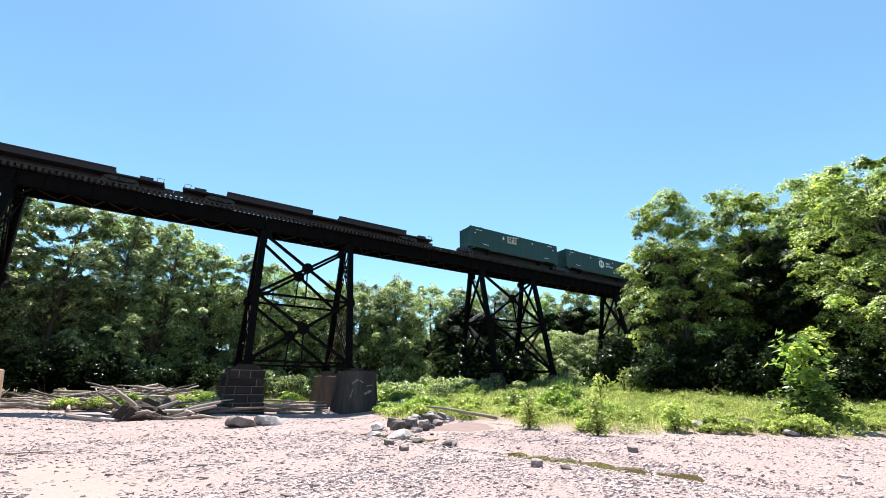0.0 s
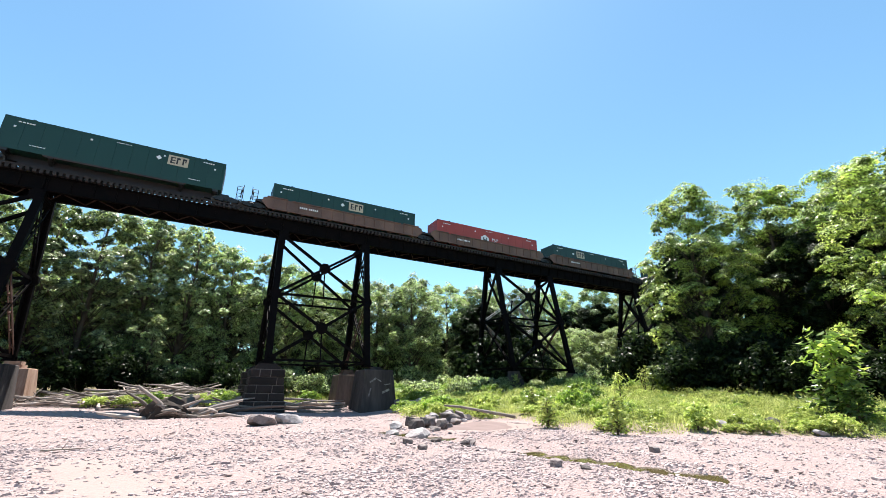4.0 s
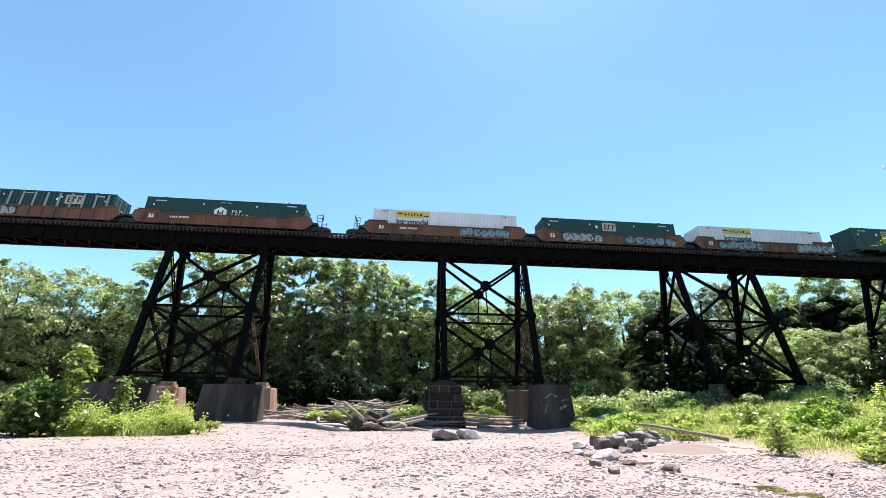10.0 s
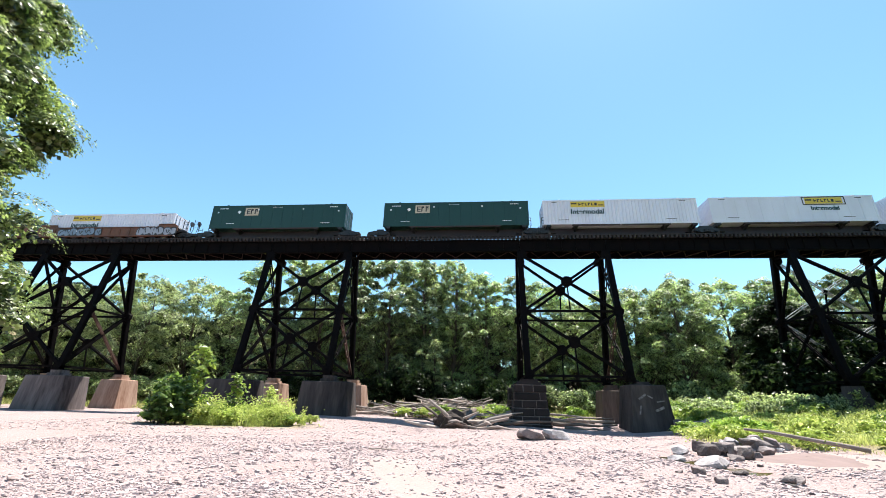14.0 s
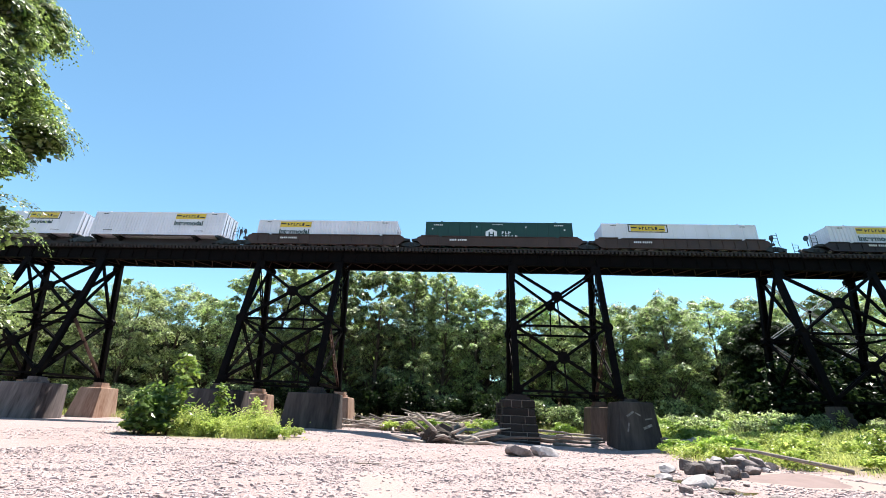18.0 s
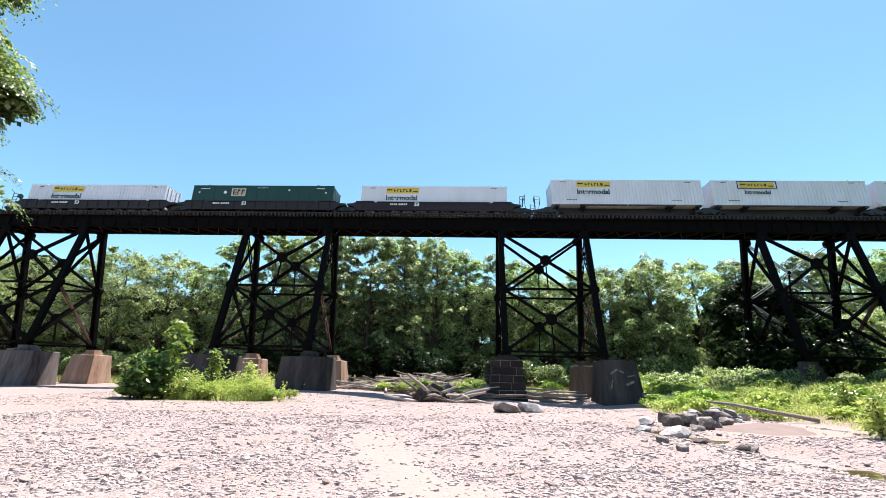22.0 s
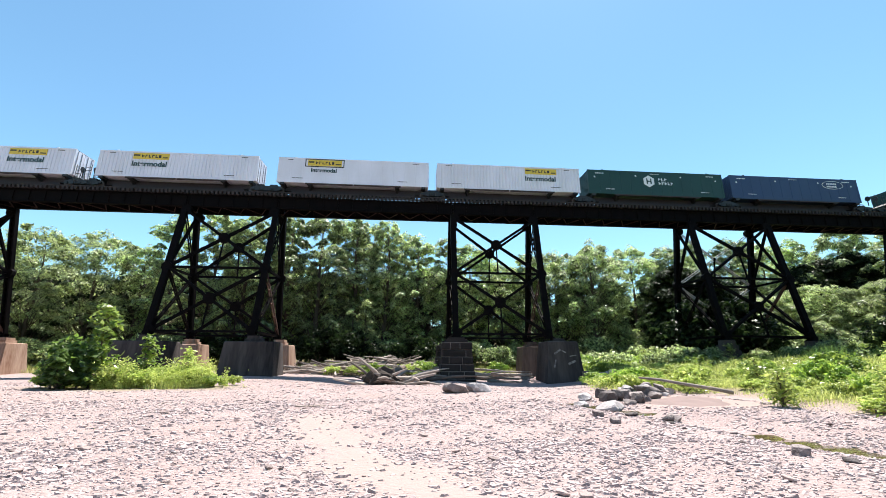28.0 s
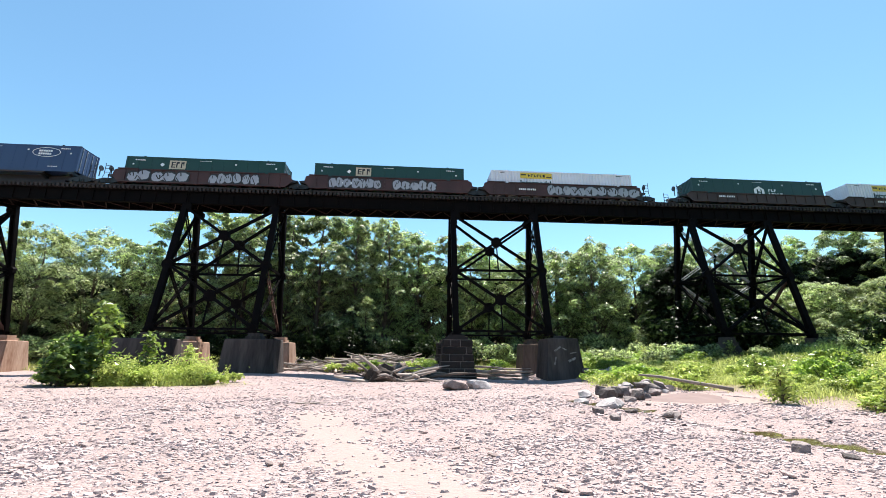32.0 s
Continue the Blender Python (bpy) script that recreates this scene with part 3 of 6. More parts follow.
def concrete_pier(x, y, w, dpt, top, batter, label, gz, mat, marked=False):
    """A battered concrete pier with a cap block under the leg's foot."""
    t = thing("concrete_pier", label, "pier", pose(x, y, 0), "piers of the trestle")
    sh = Shape()
    k = batter
    lo = [(-w / 2 - k, -dpt / 2 - k), (w / 2 + k, -dpt / 2 - k), (w / 2 + k, dpt / 2 + k), (-w / 2 - k, dpt / 2 + k)]
    hi = [(-w / 2, -dpt / 2), (w / 2, -dpt / 2), (w / 2, dpt / 2), (-w / 2, dpt / 2)]
    b = 0.06
    hi2 = [(a - math.copysign(b, a), c - math.copysign(b, c)) for a, c in hi]
    sh.v = [(*p, gz - 0.6) for p in lo] + [(*p, top - b) for p in hi] + [(*p, top) for p in hi2]
    sh.f = [(3, 2, 1, 0), (8, 9, 10, 11)] + [(i + j * 4, (i + 1) % 4 + j * 4, (i + 1) % 4 + j * 4 + 4, i + j * 4 + 4) for j in (0, 1) for i in range(4)]
    part("shaft", sh, mat, t)
    cap = Shape().box(-0.66, 0.66, -0.66, 0.66, top - 0.002, top + (BASE_Z - 0.10 - top) / 2)
    cap.box(-0.52, 0.52, -0.52, 0.52, top + (BASE_Z - 0.10 - top) / 2, BASE_Z - 0.10)
    part("cap_block", cap, mat, t)
    if marked:
        slope = lambda z: -dpt / 2 - k * (top - b - z) / (top - b - gz + 0.6)
        for x0, z0, x1, z1, wd in ((-0.9, 2.2, -0.3, 2.6, 0.16), (-0.2, 2.5, 0.2, 2.3, 0.10), (0.3, 1.3, 1.0, 1.6, 0.20), (0.5, 2.0, 1.1, 2.1, 0.09), (-1.0, 1.0, -0.8, 1.7, 0.12)):
            mark = Shape().beam((x0, slope(z0) - 0.003, z0), (x1, slope(z1) - 0.003, z1), wd, 0.012)
            part("faded_mark", mark, CHALK, t, "faded pale paint stroke")
    return t


def stone_pier(x, y, top, gz):
    """A pier of coursed sandstone blocks, tapering upward, with two cap courses."""
    t = thing("stone_pier", "dark weathered sandstone block pier with projecting cap courses", "pier", pose(x, y, 0), "piers of the trestle")
    r = random.Random(11)
    courses = 6
    hgt = (top - gz + 0.5) / courses
    for c in range(courses):
        half = (1.62 - 0.42 * c / courses if c < courses - 1 else 1.34) - 0.035
        part("mortar_bed", Shape().box(-half, half, -half, half, gz - 0.5 + c * hgt - 0.02, gz - 0.5 + (c + 1) * hgt + 0.02), MORTAR, t, "pale mortar joints")
    for c in range(courses):
        z0, z1 = gz - 0.5 + c * hgt + 0.03, gz - 0.5 + (c + 1) * hgt - 0.03
        half = 1.62 - 0.42 * c / courses if c < courses - 1 else 1.34
        for side in range(4):
            cuts = [-half, *sorted(r.uniform(-0.62, 0.62) * half for _ in range(2 if c % 2 else 1)), half]
            for a, b in zip(cuts, cuts[1:]):
                if b - a < 0.25:
                    continue
                pr = r.uniform(0.0, 0.05)
                e = 0.05
                sh = Shape()
                a2, b2 = a + 0.03, b - 0.03
                sh.v = [(a2, -0.9, z0), (b2, -0.9, z0), (b2, -0.9, z1), (a2, -0.9, z1), (a2, -half - pr + e, z0), (b2, -half - pr + e, z0), (b2, -half - pr + e, z1), (a2, -half - pr + e, z1),
                        (a2 + e, -half - pr, z0 + e), (b2 - e, -half - pr, z0 + e), (b2 - e, -half - pr, z1 - e), (a2 + e, -half - pr, z1 - e)]
                sh.f = [(0, 1, 2, 3), (8, 11, 10, 9)] + [(i + j * 4, i + j * 4 + 4, (i + 1) % 4 + j * 4 + 4, (i + 1) % 4 + j * 4) for j in (0, 1) for i in range(4)]
                o = part("stone_block", sh, STONE, t)
                o.rotation_euler = (0, 0, side * math.pi / 2)
    cap = Shape().box(-1.0, 1.0, -1.0, 1.0, top - 0.05, top + 0.3).box(-0.75, 0.75, -0.75, 0.75, top + 0.3, BASE_Z - 0.10)
    part("cap_block", cap, STONE, t)
    return t


for i, (a, b) in enumerate(TOWERS):
    for x in (a, b):
        for s in (-1, 1):
            y = TRACK_Y + s * BASE_Y
            gz = ground_z(x, y)
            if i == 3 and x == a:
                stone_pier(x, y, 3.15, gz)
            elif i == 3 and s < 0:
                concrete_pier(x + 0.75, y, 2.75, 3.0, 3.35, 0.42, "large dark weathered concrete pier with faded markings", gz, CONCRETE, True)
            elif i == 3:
                concrete_pier(x + 0.3, y, 2.5, 2.4, 3.10, 0.30, "stained concrete pier in a painted shade brown with a stepped cap", gz, CONCRETE_SHADE_BROWN)
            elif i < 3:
                # far piers get the sunlit tan painted in, near ones a darker concrete
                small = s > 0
                concrete_pier(x + (0.3 if small else 0.25), y, 2.5 if small else 4.2, 2.4 if small else 2.6, 3.10, 0.42 if small else 0.30, "rust-stained concrete pier in a painted sunlit tan with a stepped cap" if small else "dark streaked concrete pier with a stepped cap", gz, CONCRETE_SUNLIT if small else CONCRETE_GREY if i < 2 else CONCRETE)
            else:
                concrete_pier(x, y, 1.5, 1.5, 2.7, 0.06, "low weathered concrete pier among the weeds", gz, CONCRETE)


# ---- trees and plants ----
def leaf_cloud(pos, nrm, size, r, aspect=0.62, fold=0.25):
    """Folded diamond leaves at pos, facing nrm, as number arrays."""
    n = len(pos)
    t = r.normal(size=(n, 3))
    t -= nrm * (t * nrm).sum(1, keepdims=True)
    t /= np.linalg.norm(t, axis=1, keepdims=True) + 1e-9
    b = np.cross(nrm, t)
    s = (size * r.uniform(0.6, 1.3, n))[:, None]
    mid = pos + t * s * 0.45
    v = np.stack([pos, mid + b * s * aspect * 0.5 - nrm * s * fold * 0.4, pos + t * s, mid - b * s * aspect * 0.5 - nrm * s * fold * 0.4], 1).reshape(-1, 3)
    i = np.arange(n)[:, None] * 4
    return v, np.concatenate([i + np.array([0, 1, 2]), i + np.array([0, 2, 3])])


def crown_points(lobes, n, r, per=56, spray=1.0):
    """Places and ways of leaves: drooping domed sprays on the upper and outer side of ellipsoid lobes (x, y, z, rx, ry, rz)."""
    lobes = np.array(lobes)
    area = lobes[:, 3] * lobes[:, 5]
    sprays = max(30, n // per)
    k = r.choice(len(lobes), sprays, p=area / area.sum())
    d = r.normal(size=(sprays, 3))
    d[:, 2] = d[:, 2] * 0.8 + 0.35
    d /= np.linalg.norm(d, axis=1, keepdims=True)
    c = lobes[k, :3] + d * lobes[k, 3:] * r.uniform(0.6, 1.12, sprays)[:, None]
    w = np.repeat(np.arange(sprays), per)
    size = lobes[k, 3] * r.uniform(0.28, 0.72, sprays) * spray
    rho, a = np.sqrt(r.random(len(w))), r.uniform(0, 2 * np.pi, len(w))
    long = r.uniform(0.55, 1.0, sprays)[w]
    turn = np.arctan2(d[:, 1], d[:, 0])[w]
    u, v = rho * np.cos(a), rho * np.sin(a) * long
    gx, gy = u * np.cos(turn) - v * np.sin(turn), u * np.sin(turn) + v * np.cos(turn)
    gz = 0.80 * np.sqrt(1 - rho ** 2) - 0.35 - 0.15 * u + r.normal(size=len(w)) * 0.09
    p = c[w] + np.stack([gx, gy, gz], 1) * size[w][:, None]
    out = np.stack([gx, gy, gz + 0.5], 1) + d[w] * 0.2 + r.normal(size=(len(w), 3)) * 0.30
    out /= np.linalg.norm(out, axis=1, keepdims=True)
    return p, out


def inner_points(lobes, n, r):
    """Places of the leaves deep in the crown."""
    lobes = np.array(lobes)
    k = r.integers(0, len(lobes), n)
    d = r.normal(size=(n, 3))
    d /= np.linalg.norm(d, axis=1, keepdims=True)
    p = lobes[k, :3] + d * lobes[k, 3:] * (r.uniform(0, 0.75, n) ** 0.5)[:, None]
    out = r.normal(size=(n, 3))
    return p, out / np.linalg.norm(out, axis=1, keepdims=True)


def bough_leaves(lobes, sprays, per, leaf, r, droop=0.55):
    """Leaves in flat drooping sprays set on the upper and outer side of each bough (x, y, z, rx, ry, rz)."""
    lobes = np.array(lobes)
    m = len(lobes) * sprays
    k = np.repeat(np.arange(len(lobes)), sprays)
    d = r.normal(size=(m, 3))
    d /= np.linalg.norm(d, axis=1, keepdims=True)
    d[:, 2] = np.where(d[:, 2] < -0.15, -d[:, 2], d[:, 2])
    c = lobes[k, :3] + d * lobes[k, 3:] * r.uniform(0.55, 1.18, m)[:, None]
    size = lobes[k, 3] * r.uniform(0.24, 0.58, m)
    w = np.repeat(np.arange(m), per)
    n = len(w)
    rho, a = np.sqrt(r.random(n)), r.uniform(0, 2 * np.pi, n)
    turn = np.arctan2(d[:, 1], d[:, 0])[w]
    u, v = rho * np.cos(a), rho * np.sin(a) * r.uniform(0.5, 0.95, m)[w]
    gx, gy = u * np.cos(turn) - v * np.sin(turn), u * np.sin(turn) + v * np.cos(turn)
    gz = 0.34 * (1 - rho ** 2) - droop * u + r.normal(size=n) * 0.10
    p = c[w] + np.stack([gx, gy, gz], 1) * size[w][:, None]
    out = np.stack([gx * 0.35, gy * 0.35, np.full(n, 0.62)], 1) + d[w] * np.array([0.62, 0.62, 0.3]) + r.normal(size=(n, 3)) * 0.24
    out /= np.linalg.norm(out, axis=1, keepdims=True)
    return leaf_cloud(p, out, leaf, r)


def tree_parts(name, height_m, radius, bare, leaf, mat, seed, boughs=44, sprays=18, per=42, size=(0.20, 0.36), lean=0.0, flat=0.75, trunk_r=None, core=50, full=2.4, tip=2.4, limb=1.0, lump=0.16):
    """A trunk with limbs that carry boughs of leaves; full and tip shape the crown's outline below and above."""
    r = np.random.default_rng(seed)
    tr = trunk_r or height_m * 0.016
    sh = Shape()
    top = Vector((lean * height_m * 0.2, 0, height_m * 0.86))
    pts = [Vector((0, 0, -0.4))]
    for i in range(1, 7):
        k = i / 6
        pts.append(Vector((top.x * k + r.normal() * 0.005 * height_m, r.normal() * 0.005 * height_m, top.z * k)))
    sh.tube(pts, [tr * 1.35] + [tr * (1 - 0.8 * i / 6) for i in range(1, 7)], 8)
    lobes = []
    for i in range(boughs):
        k = ((i + 0.5) / boughs) ** 0.85
        z = height_m * (bare + (1 - bare) * (0.04 + 0.90 * k))
        prof = min(1.0, 0.50 + full * k) * (1 - (0.95 * k) ** tip) ** 0.55
        a = i * 2.4 + r.uniform(-0.45, 0.45)
        prof *= 1 + lump * math.sin(3 * a + 0.8 * z + seed)
        rad = radius * prof * r.uniform(0.45, 0.95)
        s = radius * r.uniform(*size) * (0.65 + 0.40 * prof)
        c = Vector((lean * z * 0.2 + math.cos(a) * rad, math.sin(a) * rad, z + r.normal() * 0.02 * height_m))
        lobes.append((*c, s, s, s * flat * r.uniform(0.8, 1.2)))
        z0 = max(height_m * bare * 0.55, z - rad * 0.9 - 0.8)
        base = Vector((top.x * z0 / top.z, 0, z0))
        mid = base.lerp(c, 0.5) + Vector((0, 0, rad * 0.10))
        sh.tube([base, mid, c], [tr * 0.42 * limb * (1.2 - k), tr * 0.26 * limb * (1.2 - k), tr * 0.09 * limb], 5)
    lobes.append((top.x, 0, height_m * 0.93, radius * 0.24, radius * 0.24, height_m * 0.065))
    v, f = bough_leaves(lobes, sprays, per, leaf, r)
    p2, out2 = inner_points([(*q[:3], *(0.9 * e for e in q[3:])) for q in lobes], core * len(lobes), r)
    v2, f2 = leaf_cloud(p2, out2, leaf * 1.9, r, 0.8)
    return sh.mesh(name + "_trunk", BARK, True), array_mesh(name + "_crown", np.concatenate([v, v2]), np.concatenate([f, f2 + len(v)]), mat)


def tree(meshes, x, y, label, scale=1.0, turn=0.0, group="trees of the river wood", name="tree", sink=0.0, tall=1.0):
    t = thing(name, label, "tree", pose(x, y, ground_z(x, y) - sink, 0, 0, turn), group)
    t.scale = (scale, scale, scale * tall)
    part("trunk", meshes[0], None, t)
    part("crown", meshes[1], None, t)
    return t


R = random.Random(21)
KINDS = [
    tree_parts("tall_maple", 20.0, 5.4, 0.03, 0.23, LEAF_A, 1, 78, 13, 36, size=(0.10, 0.25), core=12, limb=0.6),
    tree_parts("broad_maple", 18.0, 6.6, 0.02, 0.23, LEAF_A, 2, 84, 13, 36, size=(0.10, 0.23), core=24, tip=3.4, limb=0.6),
    tree_parts("cottonwood", 21.0, 4.6, 0.03, 0.20, LEAF_B, 3, 78, 13, 36, size=(0.10, 0.24), flat=1.0, core=10, tip=1.8, limb=0.6),
    tree_parts("locust", 15.0, 7.0, 0.03, 0.19, LEAF_B, 4, 80, 13, 36, size=(0.10, 0.22), flat=0.6, core=14, full=2.4, tip=3.0, limb=0.6),
    tree_parts("shade_painted_tree", 17.0, 5.4, 0.02, 0.27, LEAF_SHADED, 5, 60, 16, 44, core=120),
]
SUMAC = tree_parts("small_tree", 8.0, 4.2, 0.02, 0.17, LEAF_B, 6, 54, 15, 40, size=(0.16, 0.30), flat=0.7, core=40, full=3.0, tip=3.0)
TREE_LABEL = ["tall leafy green maple at the wood's edge", "broad leafy maple with a rounded crown", "slender pale green cottonwood", "airy light green locust with a spreading crown", "dense tree with shade painted into its near-black leaves"]
HEIGHTS = [20.0, 18.0, 21.0, 15.0, 17.0]


def wood(x, y, kind, top):
    """A tree of the wood whose tip stands top metres over the river bed."""
    h = (top - ground_z(x, y)) / HEIGHTS[kind]
    return tree(KINDS[kind], x, y, TREE_LABEL[kind], min(1.15, max(0.75, h)), R.uniform(0, 360), tall=h / min(1.15, max(0.75, h)))


# front row behind the trestle: x, y, kind, height of the tip
# kind 4 is foliage painted near-black to read as shade
for x, y, k, top in ((-74, 62, 1, 19.0), (-66, 60, 3, 18.0), (-58, 63, 3, 18.8), (-51, 60, 3, 19.4), (-45, 62, 3, 19.8), (-38, 61, 1, 17.5), (-33, 59, 0, 21.7), (-28, 60, 2, 23.1),
                     (-23, 59, 0, 22.5), (-17.5, 60, 0, 23.3), (-13, 59, 0, 23.1), (-8, 60, 2, 22.9), (-3.5, 60, 2, 22.5), (1, 61, 0, 20.3), (5.5, 60, 2, 20.0), (9, 62, 1, 19.1),
                     (14, 63, 3, 16.7), (17.5, 58, 1, 17.0), (22, 61, 1, 18.2), (26, 57, 1, 17.8), (29, 63, 0, 20.8), (35, 62, 1, 19.6), (40, 60, 1, 19.2), (46, 63, 0, 21.0), (52, 62, 0, 21.4),
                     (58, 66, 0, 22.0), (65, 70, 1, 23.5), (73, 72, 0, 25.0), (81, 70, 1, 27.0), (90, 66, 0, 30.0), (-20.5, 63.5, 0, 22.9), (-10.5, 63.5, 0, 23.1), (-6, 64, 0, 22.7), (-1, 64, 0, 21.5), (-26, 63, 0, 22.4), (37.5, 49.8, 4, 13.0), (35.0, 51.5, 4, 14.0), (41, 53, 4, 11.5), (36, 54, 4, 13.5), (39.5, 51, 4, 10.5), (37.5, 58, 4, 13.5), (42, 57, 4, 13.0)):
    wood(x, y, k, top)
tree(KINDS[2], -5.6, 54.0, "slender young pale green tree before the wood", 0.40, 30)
# second row: the wood's shaded inside, painted as near-black trees
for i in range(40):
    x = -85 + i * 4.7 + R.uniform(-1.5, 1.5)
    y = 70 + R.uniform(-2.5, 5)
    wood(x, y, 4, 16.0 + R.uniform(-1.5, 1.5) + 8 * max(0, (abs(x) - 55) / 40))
# trees on the slopes at both ends of the trestle
for x, y, k, top in ((62, 24, 0, 21), (70, 33, 1, 24), (78, 18, 1, 27), (82, 30, 0, 30), (92, 12, 0, 34), (95, 25, 1, 37), (104, 4, 1, 38), (108, 33, 0, 41), (112, 18, 1, 44),
                     (75, 54, 0, 25), (84, 53, 1, 28), (96, 54, 0, 33), (108, 54, 1, 38), (-60, 30, 0, 20), (-66, 38, 1, 22), (-70, 52, 0, 23), (-78, 30, 1, 25), (-82, 20, 0, 27), (-88, 52, 1, 28), (-95, 36, 0, 30)):
    wood(x, y, k, top)
for x, y, top in ((47, 53, 8.0), (51, 55, 10.5), (56, 54, 12.0), (61, 53, 11.5), (66, 52, 12.5), (72, 51, 13.0), (58, 50, 8.5), (53, 50, 7.5)):
    tree(SUMAC, x, y, "pale grey-green rounded small tree on the far bank", (top - ground_z(x, y)) / 8.0, R.uniform(0, 360))
# big trees close by: on the grassy bank, and one over the gravel bar
BANK_A = tree_parts("bank_tree", 19.5, 5.6, 0.01, 0.145, LEAF_C, 8, 150, 17, 48, size=(0.06, 0.23), flat=0.8, core=22, full=2.2, limb=0.35)
BANK_B = tree_parts("bank_tree", 18.0, 6.2, 0.02, 0.145, LEAF_C, 18, 150, 17, 48, size=(0.06, 0.22), flat=0.8, core=22, full=2.2, tip=3.2, limb=0.35)
BANK_LABEL = "large sunlit yellow-green box elder on the grassy bank"
tree(BANK_A, 40.0, 21.6, BANK_LABEL, 1.04, 40, name="bank_tree", group="bank trees")
tree(BANK_A, 44.0, 16.6, BANK_LABEL, 1.02, 200, name="bank_tree", group="bank trees")
tree(BANK_B, 38.5, 6.6, BANK_LABEL, 0.95, 110, name="bank_tree", group="bank trees")
tree(BANK_A, 45.5, 11.0, BANK_LABEL, 1.0, 310, name="bank_tree", group="bank trees")
tree(BANK_B, 41.0, -3.0, BANK_LABEL, 1.0, 10, name="bank_tree", group="bank trees")
# dark-painted trees behind the bank crowns, so their gaps show as shade
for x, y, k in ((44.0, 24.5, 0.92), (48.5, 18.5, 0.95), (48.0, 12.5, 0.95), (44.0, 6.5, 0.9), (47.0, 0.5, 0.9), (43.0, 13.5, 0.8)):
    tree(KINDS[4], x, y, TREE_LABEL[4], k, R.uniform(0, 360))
BAR_TREE = tree_parts("bar_tree", 21.0, 5.7, 0.05, 0.135, LEAF_BAR, 9, 200, 26, 62, size=(0.13, 0.24), flat=0.9, trunk_r=0.3, core=300, full=9.0, tip=2.3, lump=0.03)
tree(BAR_TREE, -20.5, 9.4, "tall leafy cottonwood overhanging the gravel bar", 1.0, 0, name="bar_tree", group="bank trees")


# ---- stones of the river bed ----
def scatter_stones(beds, seed, mat):
    """Flat shale pieces lying over one another all over the bar, as number arrays."""
    r = np.random.default_rng(seed)
    xs, ys, sz = [], [], []
    for n, x0, x1, y0, y1, lo, hi in beds:
        xs.append(r.uniform(x0, x1, n)), ys.append(r.uniform(y0, y1, n))
        sz.append(lo + (hi - lo) * r.random(n) ** 2.6)
    x, y, s = np.concatenate(xs), np.concatenate(ys), np.concatenate(sz)
    d, _ = line_dist(x, y, SANDY)
    keep = (bank_in(x, y) < 0.4) & ((d > 0.75) | (r.uniform(size=len(x)) < 0.10 + 0.35 * (d > 0.45))) & (np.hypot((x + 15) / 4.6, (y - 26) / 2.6) > 1)
    keep &= ((np.hypot((x - 11.0) / 2.7, (y - 17.0) / 2.4) > 1) | (r.uniform(size=len(x)) < 0.05)) & ((line_dist(x, y, STREAM)[0] > 0.35) | (r.uniform(size=len(x)) < 0.35))
    drift = np.sin(1.3 * x + 1.9 * np.sin(0.8 * y)) * np.cos(1.7 * y + 0.6 * x) + 0.6 * np.sin(3.1 * x - 2.3 * y)
    keep &= r.uniform(size=len(x)) < 0.70 + 0.28 * drift
    x, y, s = x[keep], y[keep], s[keep] * (1 + 0.22 * drift[keep])
    n = len(x)
    z = height(x, y)
    a = np.linspace(0, 2 * np.pi, 7)[:-1][None] + r.uniform(-0.35, 0.35, (n, 6)) + r.uniform(0, 6.28, (n, 1))
    rad = s[:, None] * r.uniform(0.65, 1.15, (n, 6))
    stretch = r.uniform(0.35, 0.8, n)
    turn = r.normal(0.1, 0.5, n)
    px, py = np.cos(a) * rad, np.sin(a) * rad * stretch[:, None]
    qx, qy = px * np.cos(turn)[:, None] - py * np.sin(turn)[:, None], px * np.sin(turn)[:, None] + py * np.cos(turn)[:, None]
    tx, ty = r.normal(0.0, 0.13, n)[:, None], r.normal(0.02, 0.13, n)[:, None]
    th = (s * (0.05 + 0.20 * r.random(n) ** 1.6))[:, None]
    lift = (s * r.uniform(0.0, 0.16, n))[:, None]
    base = np.stack([x[:, None] + qx, y[:, None] + qy, z[:, None] + lift + qx * tx + qy * ty - 0.02], -1)
    shrink = r.uniform(0.45, 0.85, n)[:, None]
    top = np.stack([x[:, None] + qx * shrink, y[:, None] + qy * shrink, z[:, None] + lift + th + qx * tx + qy * ty + r.normal(0, 0.22, (n, 6)) * th], -1)
    v = np.concatenate([base, top], 1).reshape(-1, 3)
    i = np.arange(n)[:, None] * 12
    quads = [[k, (k + 1) % 6, 6 + (k + 1) % 6, 6 + k] for k in range(6)] + [[6, 7, 8, 9], [6, 9, 10, 11]]
    f = np.concatenate([i + np.array(q) for q in quads])
    return array_mesh("shale_stones", v, f, mat)


BEDS = ((62000, -9, 10, 3.0, 9, 0.008, 0.085), (42000, -15, 14, 9, 18, 0.012, 0.10), (17000, 8, 24, -3, 10, 0.020, 0.10), (6000, -12, 12, -9, 3, 0.02, 0.07), (14000, -26, 14, 18, 36, 0.030, 0.11), (2600, -34, 12, 34, 45, 0.05, 0.14))
DARK_BEDS = ((1500, -9, 10, 3.0, 9, 0.010, 0.070), (900, -15, 14, 9, 18, 0.016, 0.09), (2000, 6, 24, -3, 12, 0.02, 0.09), (900, -26, 14, 18, 36, 0.03, 0.09))
tagged(new("dark_shale_chips", scatter_stones(DARK_BEDS, 32, SHALE_DARK)), "dark shale chips lying among the paler stones", "stones", kind="stuff")
